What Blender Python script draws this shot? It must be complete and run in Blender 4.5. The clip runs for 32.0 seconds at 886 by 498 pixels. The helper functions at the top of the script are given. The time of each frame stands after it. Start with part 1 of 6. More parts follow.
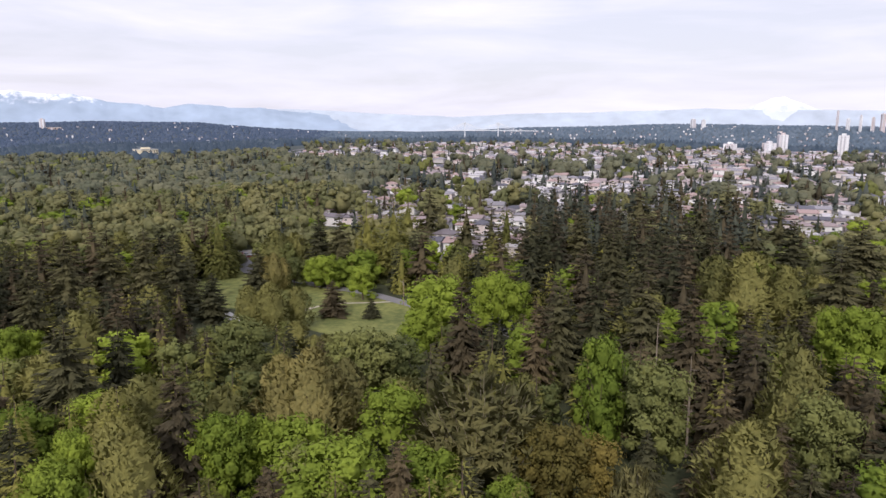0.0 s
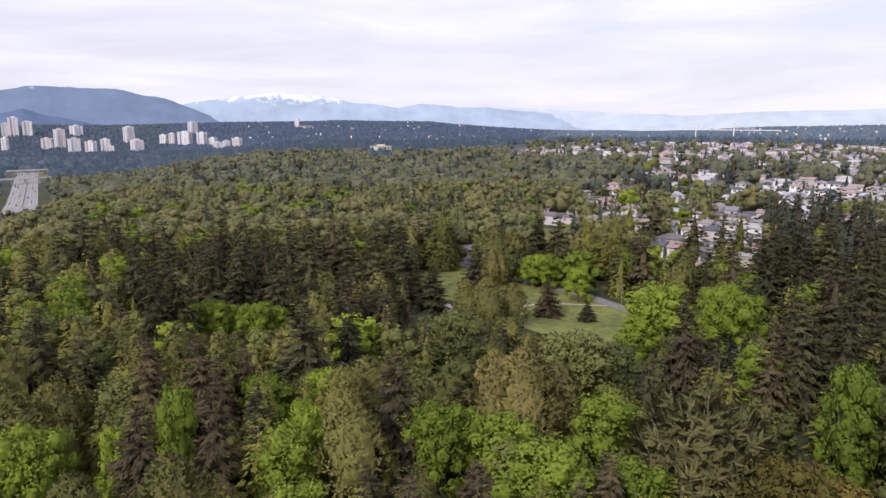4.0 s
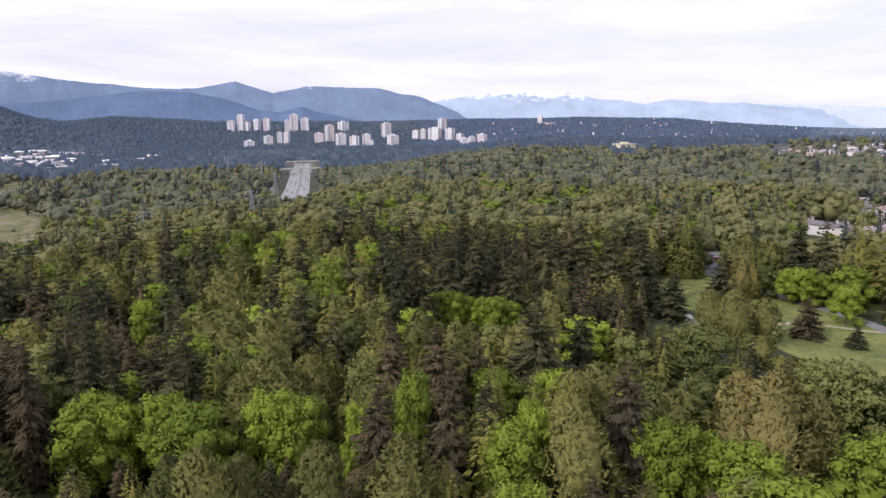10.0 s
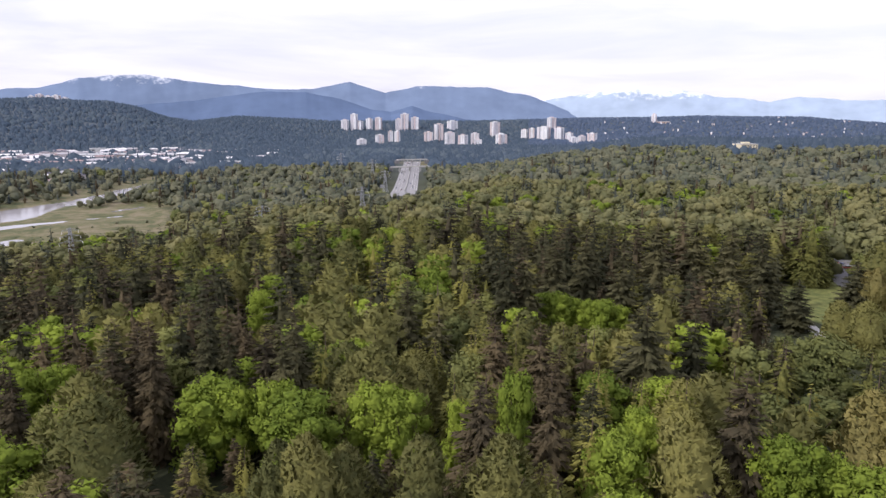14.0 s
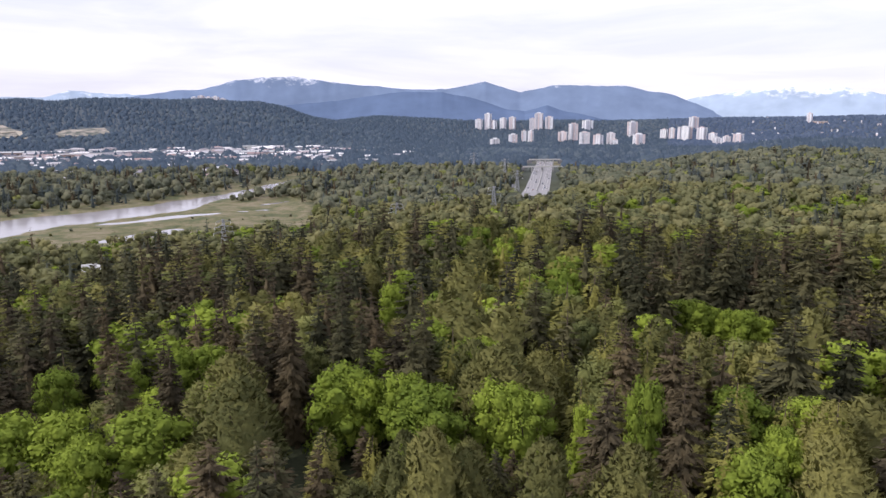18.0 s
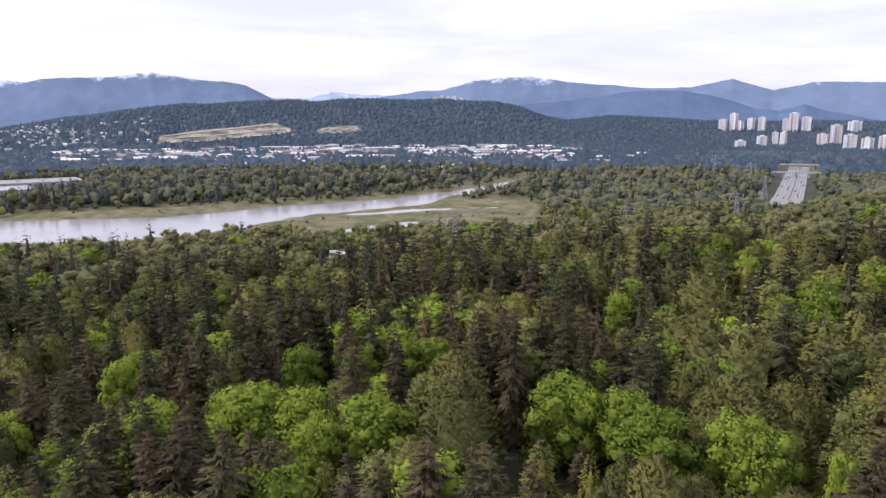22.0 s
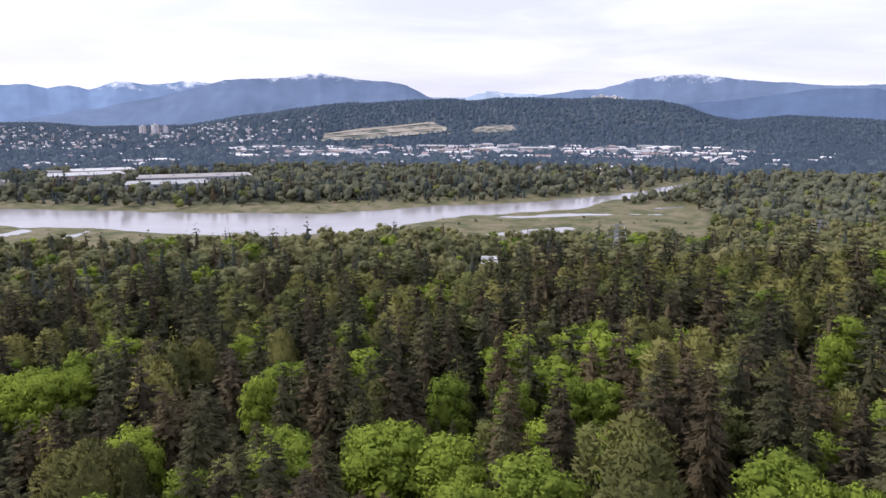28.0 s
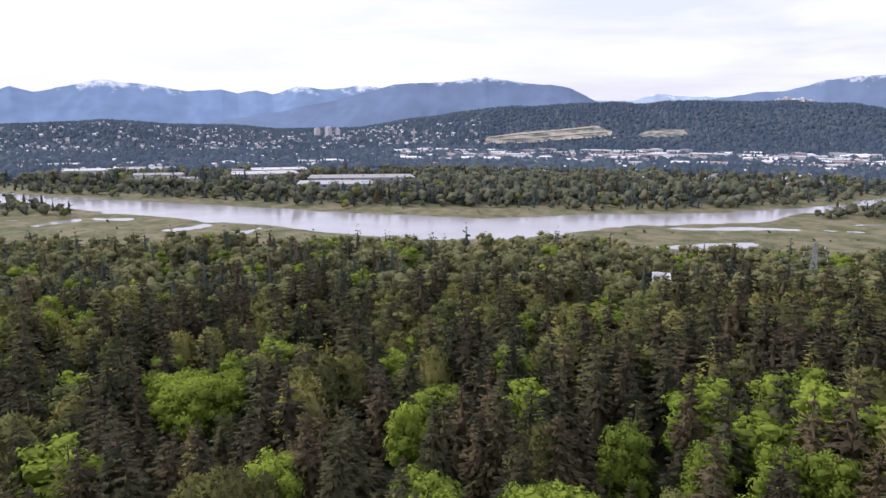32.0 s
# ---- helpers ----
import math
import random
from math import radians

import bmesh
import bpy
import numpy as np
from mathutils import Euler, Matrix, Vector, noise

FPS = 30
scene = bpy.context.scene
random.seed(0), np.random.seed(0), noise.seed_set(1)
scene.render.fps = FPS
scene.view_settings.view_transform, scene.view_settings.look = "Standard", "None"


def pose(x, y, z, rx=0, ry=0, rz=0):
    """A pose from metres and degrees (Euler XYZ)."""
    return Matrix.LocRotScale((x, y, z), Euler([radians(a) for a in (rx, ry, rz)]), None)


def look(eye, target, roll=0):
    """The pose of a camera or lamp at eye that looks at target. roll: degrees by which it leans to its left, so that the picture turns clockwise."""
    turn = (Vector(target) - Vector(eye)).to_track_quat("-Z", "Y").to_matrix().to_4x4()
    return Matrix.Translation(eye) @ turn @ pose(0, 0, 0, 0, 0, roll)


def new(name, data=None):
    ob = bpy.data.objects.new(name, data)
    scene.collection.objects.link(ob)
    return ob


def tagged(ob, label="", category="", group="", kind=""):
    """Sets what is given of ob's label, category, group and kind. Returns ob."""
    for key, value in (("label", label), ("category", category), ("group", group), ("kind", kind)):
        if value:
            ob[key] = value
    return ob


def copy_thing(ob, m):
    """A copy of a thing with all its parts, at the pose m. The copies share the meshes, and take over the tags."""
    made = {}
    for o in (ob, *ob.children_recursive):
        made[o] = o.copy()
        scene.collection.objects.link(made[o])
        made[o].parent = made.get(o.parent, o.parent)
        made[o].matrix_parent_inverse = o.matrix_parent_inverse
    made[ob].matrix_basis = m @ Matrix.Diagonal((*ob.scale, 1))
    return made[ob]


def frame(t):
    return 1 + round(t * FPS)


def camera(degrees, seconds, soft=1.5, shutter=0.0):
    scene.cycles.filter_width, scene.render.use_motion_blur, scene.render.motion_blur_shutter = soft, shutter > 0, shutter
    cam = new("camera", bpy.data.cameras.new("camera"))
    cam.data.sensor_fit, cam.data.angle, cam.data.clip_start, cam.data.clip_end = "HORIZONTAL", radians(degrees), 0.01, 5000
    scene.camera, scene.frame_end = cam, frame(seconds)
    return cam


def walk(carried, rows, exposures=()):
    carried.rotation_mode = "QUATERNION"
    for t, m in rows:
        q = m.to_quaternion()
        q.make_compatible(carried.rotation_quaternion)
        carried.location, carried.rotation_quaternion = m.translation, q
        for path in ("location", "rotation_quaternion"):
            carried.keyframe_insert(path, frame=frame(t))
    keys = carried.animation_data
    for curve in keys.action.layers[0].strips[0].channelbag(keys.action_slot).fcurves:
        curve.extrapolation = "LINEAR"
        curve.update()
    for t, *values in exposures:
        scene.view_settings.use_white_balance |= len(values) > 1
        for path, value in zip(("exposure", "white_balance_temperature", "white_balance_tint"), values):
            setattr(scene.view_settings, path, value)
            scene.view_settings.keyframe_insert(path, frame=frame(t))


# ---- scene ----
cam = camera(64.5, 32.0, soft=1.5)


def aim(x, y, z, yaw, pitch, roll):
    return pose(x, y, z, 90 + pitch, 0, yaw - 90) @ pose(0, 0, 0, 0, 0, roll)


PATH = [
    (0.0, aim(0.00, 0.00, 75.00, 1.00, -10.32, 0.39)),
    (0.5, aim(0.25, 0.08, 74.81, 3.21, -10.32, 0.40)),
    (1.0, aim(0.41, 0.22, 74.92, 5.43, -10.36, 0.38)),
    (1.5, aim(0.72, 0.28, 74.86, 7.67, -10.39, 0.36)),
    (2.0, aim(0.90, 0.37, 74.89, 9.89, -10.40, 0.33)),
    (2.5, aim(1.19, 0.66, 74.94, 12.09, -10.44, 0.36)),
    (3.0, aim(1.50, 0.74, 74.92, 14.32, -10.48, 0.31)),
    (3.5, aim(1.91, 0.95, 74.78, 16.55, -10.50, 0.30)),
    (5.5, aim(2.52, 1.52, 74.56, 25.53, -10.54, 0.33)),
    (6.0, aim(2.91, 1.75, 74.64, 27.77, -10.58, 0.33)),
    (6.5, aim(3.05, 1.78, 74.79, 30.04, -10.62, 0.26)),
    (7.0, aim(3.42, 2.26, 75.23, 32.15, -10.70, 0.20)),
    (7.5, aim(3.36, 2.18, 75.43, 33.24, -10.76, 0.20)),
    (8.0, aim(3.36, 2.33, 75.35, 34.20, -10.77, 0.18)),
    (8.5, aim(3.55, 2.44, 75.24, 35.20, -10.79, 0.19)),
    (9.0, aim(3.53, 2.60, 75.09, 36.16, -10.83, 0.22)),
    (9.5, aim(3.45, 2.54, 75.18, 37.12, -10.85, 0.21)),
    (10.0, aim(3.56, 2.62, 75.18, 38.09, -10.87, 0.22)),
    (10.5, aim(3.62, 2.83, 75.12, 39.03, -10.91, 0.21)),
    (11.0, aim(3.60, 2.87, 75.06, 40.06, -10.92, 0.20)),
    (11.5, aim(3.78, 3.07, 75.02, 41.16, -10.94, 0.20)),
    (12.0, aim(3.73, 3.05, 75.00, 42.26, -10.94, 0.16)),
    (12.5, aim(3.70, 3.05, 74.97, 43.38, -10.95, 0.15)),
    (13.0, aim(3.70, 3.09, 74.93, 44.48, -10.96, 0.16)),
    (13.5, aim(3.92, 3.22, 74.88, 45.62, -10.96, 0.13)),
    (15.5, aim(4.05, 3.38, 74.73, 50.73, -10.96, 0.06)),
    (16.0, aim(3.95, 3.39, 74.71, 52.07, -10.95, 0.08)),
    (16.5, aim(4.05, 3.53, 74.63, 53.44, -10.95, 0.07)),
    (17.0, aim(4.00, 3.40, 74.71, 54.82, -10.96, 0.04)),
    (17.5, aim(3.86, 3.32, 74.80, 56.18, -10.99, 0.00)),
    (18.0, aim(3.89, 3.37, 74.81, 57.56, -11.01, 0.01)),
    (18.5, aim(3.98, 3.50, 74.75, 59.30, -11.01, 0.01)),
    (19.0, aim(4.02, 3.54, 74.74, 61.11, -11.00, -0.02)),
    (19.5, aim(4.04, 3.59, 74.77, 62.87, -11.01, -0.03)),
    (20.0, aim(3.98, 3.65, 74.81, 64.62, -11.05, -0.00)),
    (20.5, aim(4.08, 4.02, 74.85, 67.00, -11.04, 0.01)),
    (21.0, aim(4.27, 4.77, 74.81, 70.04, -11.05, -0.05)),
    (21.5, aim(4.54, 5.87, 75.01, 73.10, -11.06, -0.02)),
    (22.0, aim(4.77, 7.68, 75.04, 76.07, -11.06, 0.06)),
    (22.5, aim(5.06, 9.42, 75.12, 78.85, -11.08, 0.15)),
    (23.0, aim(5.17, 11.27, 75.23, 81.44, -11.10, 0.23)),
    (23.5, aim(5.44, 13.54, 74.99, 83.88, -11.12, 0.28)),
    (24.0, aim(5.92, 16.15, 74.63, 85.91, -11.13, 0.25)),
    (24.5, aim(6.24, 18.49, 74.52, 86.50, -11.13, 0.23)),
    (25.0, aim(6.31, 20.88, 74.80, 86.90, -11.14, 0.24)),
    (25.5, aim(6.59, 22.92, 75.09, 87.30, -11.16, 0.27)),
    (27.5, aim(5.53, 31.31, 75.33, 88.26, -11.16, 0.20)),
    (28.0, aim(5.27, 33.76, 75.44, 88.42, -11.16, 0.19)),
    (28.5, aim(4.89, 36.78, 75.44, 89.69, -11.14, 0.19)),
    (29.0, aim(4.59, 39.84, 75.37, 92.08, -11.11, 0.17)),
    (29.5, aim(4.15, 42.73, 75.29, 94.22, -11.08, 0.19)),
    (30.0, aim(3.44, 45.47, 75.13, 96.21, -11.02, 0.20)),
    (30.5, aim(2.80, 48.50, 75.11, 98.22, -10.99, 0.22)),
    (31.0, aim(2.29, 51.61, 75.07, 99.80, -10.95, 0.22)),
    (31.5, aim(1.52, 54.51, 74.90, 100.69, -10.94, 0.26)),
    (32.0, aim(0.71, 56.94, 74.46, 101.36, -10.92, 0.27)),
]
walk(cam, PATH, [(0.0, -0.03, 6560, 14), (6.0, 0.02, 6520, 15), (10.0, 0.09, 6480, 15), (20.0, 0.16, 6380, 15), (28.0, 0.12, 6220, 15), (32.0, 0.12, 6200, 15)])

# ---- world and sun ----
SUN_AZ, SUN_EL = 168.0, 38.0      # degrees; 0 = east, anticlockwise
world = bpy.data.worlds.new("sky_world")
scene.world = world
world.use_nodes = True
wn, wl = world.node_tree.nodes, world.node_tree.links
wn.clear()
w_out = wn.new("ShaderNodeOutputWorld")
w_bg = wn.new("ShaderNodeBackground")
w_sky = wn.new("ShaderNodeTexSky")
w_sky.sky_type = "NISHITA"
w_sky.sun_disc = False
w_sky.sun_elevation = radians(SUN_EL)
w_sky.sun_rotation = radians(90 - SUN_AZ)
w_sky.air_density, w_sky.dust_density, w_sky.ozone_density = 1.0, 2.0, 1.0
w_tc = wn.new("ShaderNodeTexCoord")
w_map = wn.new("ShaderNodeMapping")
w_map.inputs["Scale"].default_value = (1.3, 1.3, 9.0)
w_no = wn.new("ShaderNodeTexNoise")
w_no.inputs["Scale"].default_value = 2.1
w_no.inputs["Detail"].default_value = 6.0
w_no.inputs["Roughness"].default_value = 0.55
w_no.inputs["Distortion"].default_value = 0.3
w_ra = wn.new("ShaderNodeMapRange")
w_ra.inputs["From Min"].default_value = 0.36
w_ra.inputs["From Max"].default_value = 0.66
w_ra.inputs["To Min"].default_value = 0.66
w_ra.inputs["To Max"].default_value = 0.98
w_mx = wn.new("ShaderNodeMix")
w_mx.data_type = "RGBA"
w_mx.inputs["B"].default_value = (10.3, 10.35, 11.9, 1)       # thin bright cloud, in the sky's own units
wl.new(w_tc.outputs["Generated"], w_map.inputs["Vector"])
wl.new(w_map.outputs["Vector"], w_no.inputs["Vector"])
wl.new(w_no.outputs["Fac"], w_ra.inputs["Value"])
wl.new(w_ra.outputs["Result"], w_mx.inputs["Factor"])
wl.new(w_sky.outputs["Color"], w_mx.inputs["A"])
wl.new(w_mx.outputs["Result"], w_bg.inputs["Color"])
w_bg.inputs["Strength"].default_value = 0.1
wl.new(w_bg.outputs["Background"], w_out.inputs["Surface"])

sun_data = bpy.data.lights.new("sun", "SUN")
sun_data.energy = 2.5
sun_data.angle = radians(1.5)
sun_data.color = (1.0, 0.95, 0.88)
sun = new("sun", sun_data)
sun.matrix_world = look((0, 0, 400), (-math.cos(radians(SUN_AZ)) * 100 * math.cos(radians(SUN_EL)),
                                      -math.sin(radians(SUN_AZ)) * 100 * math.cos(radians(SUN_EL)),
                                      400 - 100 * math.sin(radians(SUN_EL))))


# ---- materials ----
def mat(name, col, rough=0.7, spread=0.25, scale=1.0, bump=0.0, metal=0.0, spec=0.3, dark=None, big=0.0, translucent=0.0, per_object=0.0, soft_edge=0.4):
    """A surface with variation at two sizes; scale is the fine grain per metre."""
    m = bpy.data.materials.new(name)
    m.use_nodes = True
    n, l = m.node_tree.nodes, m.node_tree.links
    b = n["Principled BSDF"]
    b.inputs["Roughness"].default_value = rough
    b.inputs["Metallic"].default_value = metal
    b.inputs["Specular IOR Level"].default_value = spec
    geo = n.new("ShaderNodeNewGeometry")
    fine = n.new("ShaderNodeTexNoise")
    fine.inputs["Scale"].default_value = scale
    fine.inputs["Detail"].default_value = 5
    wide = n.new("ShaderNodeTexNoise")
    wide.inputs["Scale"].default_value = big if big else scale * 0.08
    wide.inputs["Detail"].default_value = 3
    l.new(geo.outputs["Position"], fine.inputs["Vector"])
    l.new(geo.outputs["Position"], wide.inputs["Vector"])
    add = n.new("ShaderNodeMath")
    add.operation = "ADD"
    l.new(fine.outputs["Fac"], add.inputs[0])
    l.new(wide.outputs["Fac"], add.inputs[1])
    last = add.outputs[0]
    if per_object:
        info = n.new("ShaderNodeObjectInfo")
        mul = n.new("ShaderNodeMath")
        mul.operation = "MULTIPLY_ADD"
        mul.inputs[1].default_value = per_object
        l.new(info.outputs["Random"], mul.inputs[0])
        l.new(last, mul.inputs[2])
        sub = n.new("ShaderNodeMath")
        sub.operation = "SUBTRACT"
        sub.inputs[1].default_value = per_object * 0.5
        l.new(mul.outputs[0], sub.inputs[0])
        last = sub.outputs[0]
    ramp = n.new("ShaderNodeMapRange")
    ramp.inputs["From Min"].default_value = 1 - soft_edge
    ramp.inputs["From Max"].default_value = 1 + soft_edge
    l.new(last, ramp.inputs["Value"])
    mix = n.new("ShaderNodeMix")
    mix.data_type = "RGBA"
    lo = dark if dark else tuple(c * (1 - spread) for c in col)
    hi = tuple(min(0.95, c * (1 + spread)) for c in col)
    mix.inputs["A"].default_value = (*lo, 1)
    mix.inputs["B"].default_value = (*hi, 1)
    l.new(ramp.outputs["Result"], mix.inputs["Factor"])
    l.new(mix.outputs["Result"], b.inputs["Base Color"])
    if bump:
        bp = n.new("ShaderNodeBump")
        bp.inputs["Strength"].default_value = bump
        l.new(fine.outputs["Fac"], bp.inputs["Height"])
        l.new(bp.outputs["Normal"], b.inputs["Normal"])
    if translucent:
        tr = n.new("ShaderNodeBsdfTranslucent")
        ms = n.new("ShaderNodeMixShader")
        ms.inputs["Fac"].default_value = translucent
        l.new(mix.outputs["Result"], tr.inputs["Color"])
        l.new(b.outputs["BSDF"], ms.inputs[1])
        l.new(tr.outputs["BSDF"], ms.inputs[2])
        l.new(ms.outputs["Shader"], n["Material Output"].inputs["Surface"])
    return m


def leaf(name, col, spread=0.35, tr=0.30):
    """Foliage: a cooler dark tone and a warmer light one, by leaf, by tree and by patch."""
    r, g, b = (c * 1.17 for c in col)
    lo = (r * (1 - spread) * 0.92, g * (1 - spread), b * (1 - spread * 0.8))
    m = mat(name, (r * 1.03, g, b * 0.96), rough=0.8, spread=spread, scale=0.55, big=0.07, spec=0.04, translucent=tr, per_object=0.7, dark=lo)
    n, l = m.node_tree.nodes, m.node_tree.links
    info = next(k for k in n if k.bl_idname == "ShaderNodeObjectInfo")
    mul = info.outputs["Random"].links[0].to_node
    tint = n.new("ShaderNodeAttribute")
    tint.attribute_name = "tint"
    both = n.new("ShaderNodeMath")
    both.operation = "ADD"
    l.new(info.outputs["Random"], both.inputs[0])
    l.new(tint.outputs["Fac"], both.inputs[1])
    l.new(both.outputs[0], mul.inputs[0])
    return m


M_FIR = leaf("needles_dark", (0.084, 0.081, 0.043), 0.34, 0.2)
M_FIR_BROWN = leaf("needles_brown", (0.097, 0.078, 0.047), 0.32, 0.2)
M_CEDAR = leaf("cedar_foliage", (0.170, 0.166, 0.048), 0.36, 0.2)
M_MAPLE = leaf("maple_leaves", (0.188, 0.242, 0.038), 0.34, 0.3)
M_COTTON = leaf("cottonwood_leaves", (0.168, 0.164, 0.058), 0.34)
M_ALDER = leaf("alder_leaves", (0.160, 0.172, 0.060), 0.36)
M_GOLD = leaf("golden_leaves", (0.176, 0.142, 0.042), 0.28)
M_PALE = leaf("pale_budding_twigs", (0.215, 0.190, 0.072), 0.28)
M_DUSK = leaf("dull_budding_twigs", (0.185, 0.168, 0.070), 0.28)
# copies of the leaf colours with aerial haze painted in: greyer, less contrast
M_FIR_HAZE = leaf("needles_hazed", (0.080, 0.085, 0.062), 0.20, 0.12)
M_CEDAR_HAZE = leaf("cedar_hazed", (0.140, 0.146, 0.068), 0.20, 0.2)
M_COTTON_HAZE = leaf("cottonwood_hazed", (0.192, 0.186, 0.088), 0.20)
M_ALDER_HAZE = leaf("alder_hazed", (0.168, 0.174, 0.082), 0.20)
M_DARKLEAF_HAZE = leaf("far_tree_leaves_hazed", (0.088, 0.100, 0.090), 0.20)
M_FAROLIVE_HAZE = leaf("far_olive_leaves_hazed", (0.158, 0.162, 0.108), 0.20)
# far woods: distance haze painted into the leaf colours as blue
M_HAZEHILL = leaf("haze_hill_wood_leaves", (0.064, 0.086, 0.116), 0.17, 0.1)
M_HAZEGREEN = leaf("haze_hill_green_leaves", (0.084, 0.106, 0.128), 0.17, 0.1)
M_HAZEWOOD = leaf("haze_blue_wood", (0.078, 0.102, 0.150), 0.2, 0.1)
M_HAZEPALE = leaf("haze_pale_wood", (0.125, 0.158, 0.200), 0.2, 0.1)
M_BARK = mat("bark", (0.10, 0.075, 0.055), 0.9, 0.35, 3.0, 0.4)
M_DEADWOOD = mat("grey_limb_bark", (0.24, 0.205, 0.15), 0.85, 0.2, 4.0, 0.3)


# ---- mesh helpers ----
def lattice(x, y, s, seed=0):
    """Smooth noise 0..1 with cells of s metres."""
    x, y = np.asarray(x, float) / s, np.asarray(y, float) / s
    xi, yi = np.floor(x), np.floor(y)
    fx, fy = x - xi, y - yi
    fx, fy = fx * fx * (3 - 2 * fx), fy * fy * (3 - 2 * fy)

    def h(a, b):
        v = np.sin(a * 127.1 + b * 311.7 + seed * 74.7) * 43758.5453
        return v - np.floor(v)
    return (h(xi, yi) * (1 - fx) + h(xi + 1, yi) * fx) * (1 - fy) + (h(xi, yi + 1) * (1 - fx) + h(xi + 1, yi + 1) * fx) * fy


def ss(a, b, v):
    t = np.clip((np.asarray(v, float) - a) / (b - a), 0, 1)
    return t * t * (3 - 2 * t)


def mesh_np(name, V, F, mats, mi=None, smooth=False, N=None, tint=None):
    """A mesh from arrays: V (n,3), F (m,3 or 4), and for foliage N (n,3), the way each leaf faces, and a tint per point."""
    me = bpy.data.meshes.new(name)
    V, F = np.asarray(V, np.float32), np.asarray(F, np.int32)
    k = F.shape[1]
    me.vertices.add(len(V))
    me.vertices.foreach_set("co", V.ravel())
    me.loops.add(F.size)
    me.loops.foreach_set("vertex_index", F.ravel())
    me.polygons.add(len(F))
    me.polygons.foreach_set("loop_start", np.arange(0, F.size, k, dtype=np.int32))
    for m in mats:
        me.materials.append(m)
    if mi is not None:
        me.polygons.foreach_set("material_index", np.asarray(mi, np.int32))
    if not smooth and N is None:
        me.shade_flat()
    if N is not None:
        me.attributes.new("custom_normal", "FLOAT_VECTOR", "POINT").data.foreach_set("vector", np.asarray(N, np.float32).ravel())
    if tint is not None:
        me.attributes.new("tint", "FLOAT", "POINT").data.foreach_set("value", np.asarray(tint, np.float32))
    me.update(calc_edges=True)
    return me


def join(parts):
    """Joins (V, F) pairs."""
    Vs, Fs, o = [], [], 0
    for V, F in parts:
        Vs.append(V)
        Fs.append(F + o)
        o += len(V)
    return np.concatenate(Vs), np.concatenate(Fs)


def ball(nu, nv, rx, ry, rz, c=(0, 0, 0), rng=None, rough=0.0):
    """A lumpy closed ellipsoid of triangles."""
    V = [(0, 0, 1)]
    for j in range(1, nv):
        a = math.pi * j / nv
        for i in range(nu):
            b = 2 * math.pi * (i + 0.5 * (j % 2)) / nu
            V.append((math.sin(a) * math.cos(b), math.sin(a) * math.sin(b), math.cos(a)))
    V.append((0, 0, -1))
    V = np.array(V)
    if rng is not None:
        V = V * (1 + rough * rng.uniform(-1, 1, (len(V), 1)))
    F = []
    for i in range(nu):
        F.append((0, 1 + i, 1 + (i + 1) % nu))
    for j in range(nv - 2):
        for i in range(nu):
            a, b = 1 + j * nu + i, 1 + j * nu + (i + 1) % nu
            F += [(a, a + nu, b), (b, a + nu, b + nu)]
    last = len(V) - 1
    for i in range(nu):
        F.append((last, last - nu + (i + 1) % nu, last - nu + i))
    return V * (rx, ry, rz) + np.array(c), np.array(F)


def tube(P, R, n=6):
    """A tapered tube through the points P with radii R."""
    V, F = [], []
    P = [Vector(p) for p in P]
    for i, p in enumerate(P):
        d = (P[min(i + 1, len(P) - 1)] - P[max(i - 1, 0)]).normalized()
        a = d.orthogonal().normalized()
        b = d.cross(a)
        for k in range(n):
            t = 2 * math.pi * k / n
            V.append(p + (a * math.cos(t) + b * math.sin(t)) * R[i])
    for i in range(len(P) - 1):
        for k in range(n):
            a, b = i * n + k, i * n + (k + 1) % n
            F += [(a, b, a + n), (b, b + n, a + n)]
    return np.array([tuple(v) for v in V]), np.array(F)


# ---- tree shapes: unit height 1, scaled when set ----
def unit(v):
    return v / np.maximum(1e-9, np.linalg.norm(v, axis=-1, keepdims=True))


def facing(T3, N):
    """Triangles (n,3,3) turned to face along N: points, faces and the facing of each point."""
    g = np.cross(T3[:, 1] - T3[:, 0], T3[:, 2] - T3[:, 0])
    back = (g * N).sum(1) < 0
    T3[back] = T3[back][:, [0, 2, 1]]
    n = len(T3)
    return T3.reshape(-1, 3), np.arange(n * 3).reshape(n, 3), np.repeat(N, 3, 0)


def join3(bits):
    Vs, Fs, Ns, o = [], [], [], 0
    for V, F, N in bits:
        Vs.append(V)
        Fs.append(F + o)
        Ns.append(N)
        o += len(V)
    return np.concatenate(Vs), np.concatenate(Fs), np.concatenate(Ns)


def sprigs(P, N, lie, size, rng):
    """Leaf clumps: one small triangle each, lying across the direction N and lit as if it faced along lie."""
    n = len(P)
    u = unit(np.cross(N, rng.normal(size=(n, 3))))
    w = unit(np.cross(N, u) + N * rng.normal(size=(n, 1)) * 0.45)
    sz = size * rng.uniform(0.55, 1.5, (n, 1))
    return facing(np.stack([P - u * sz * 0.8, P + u * sz * 0.8, P + w * sz * 1.3], 1), lie)


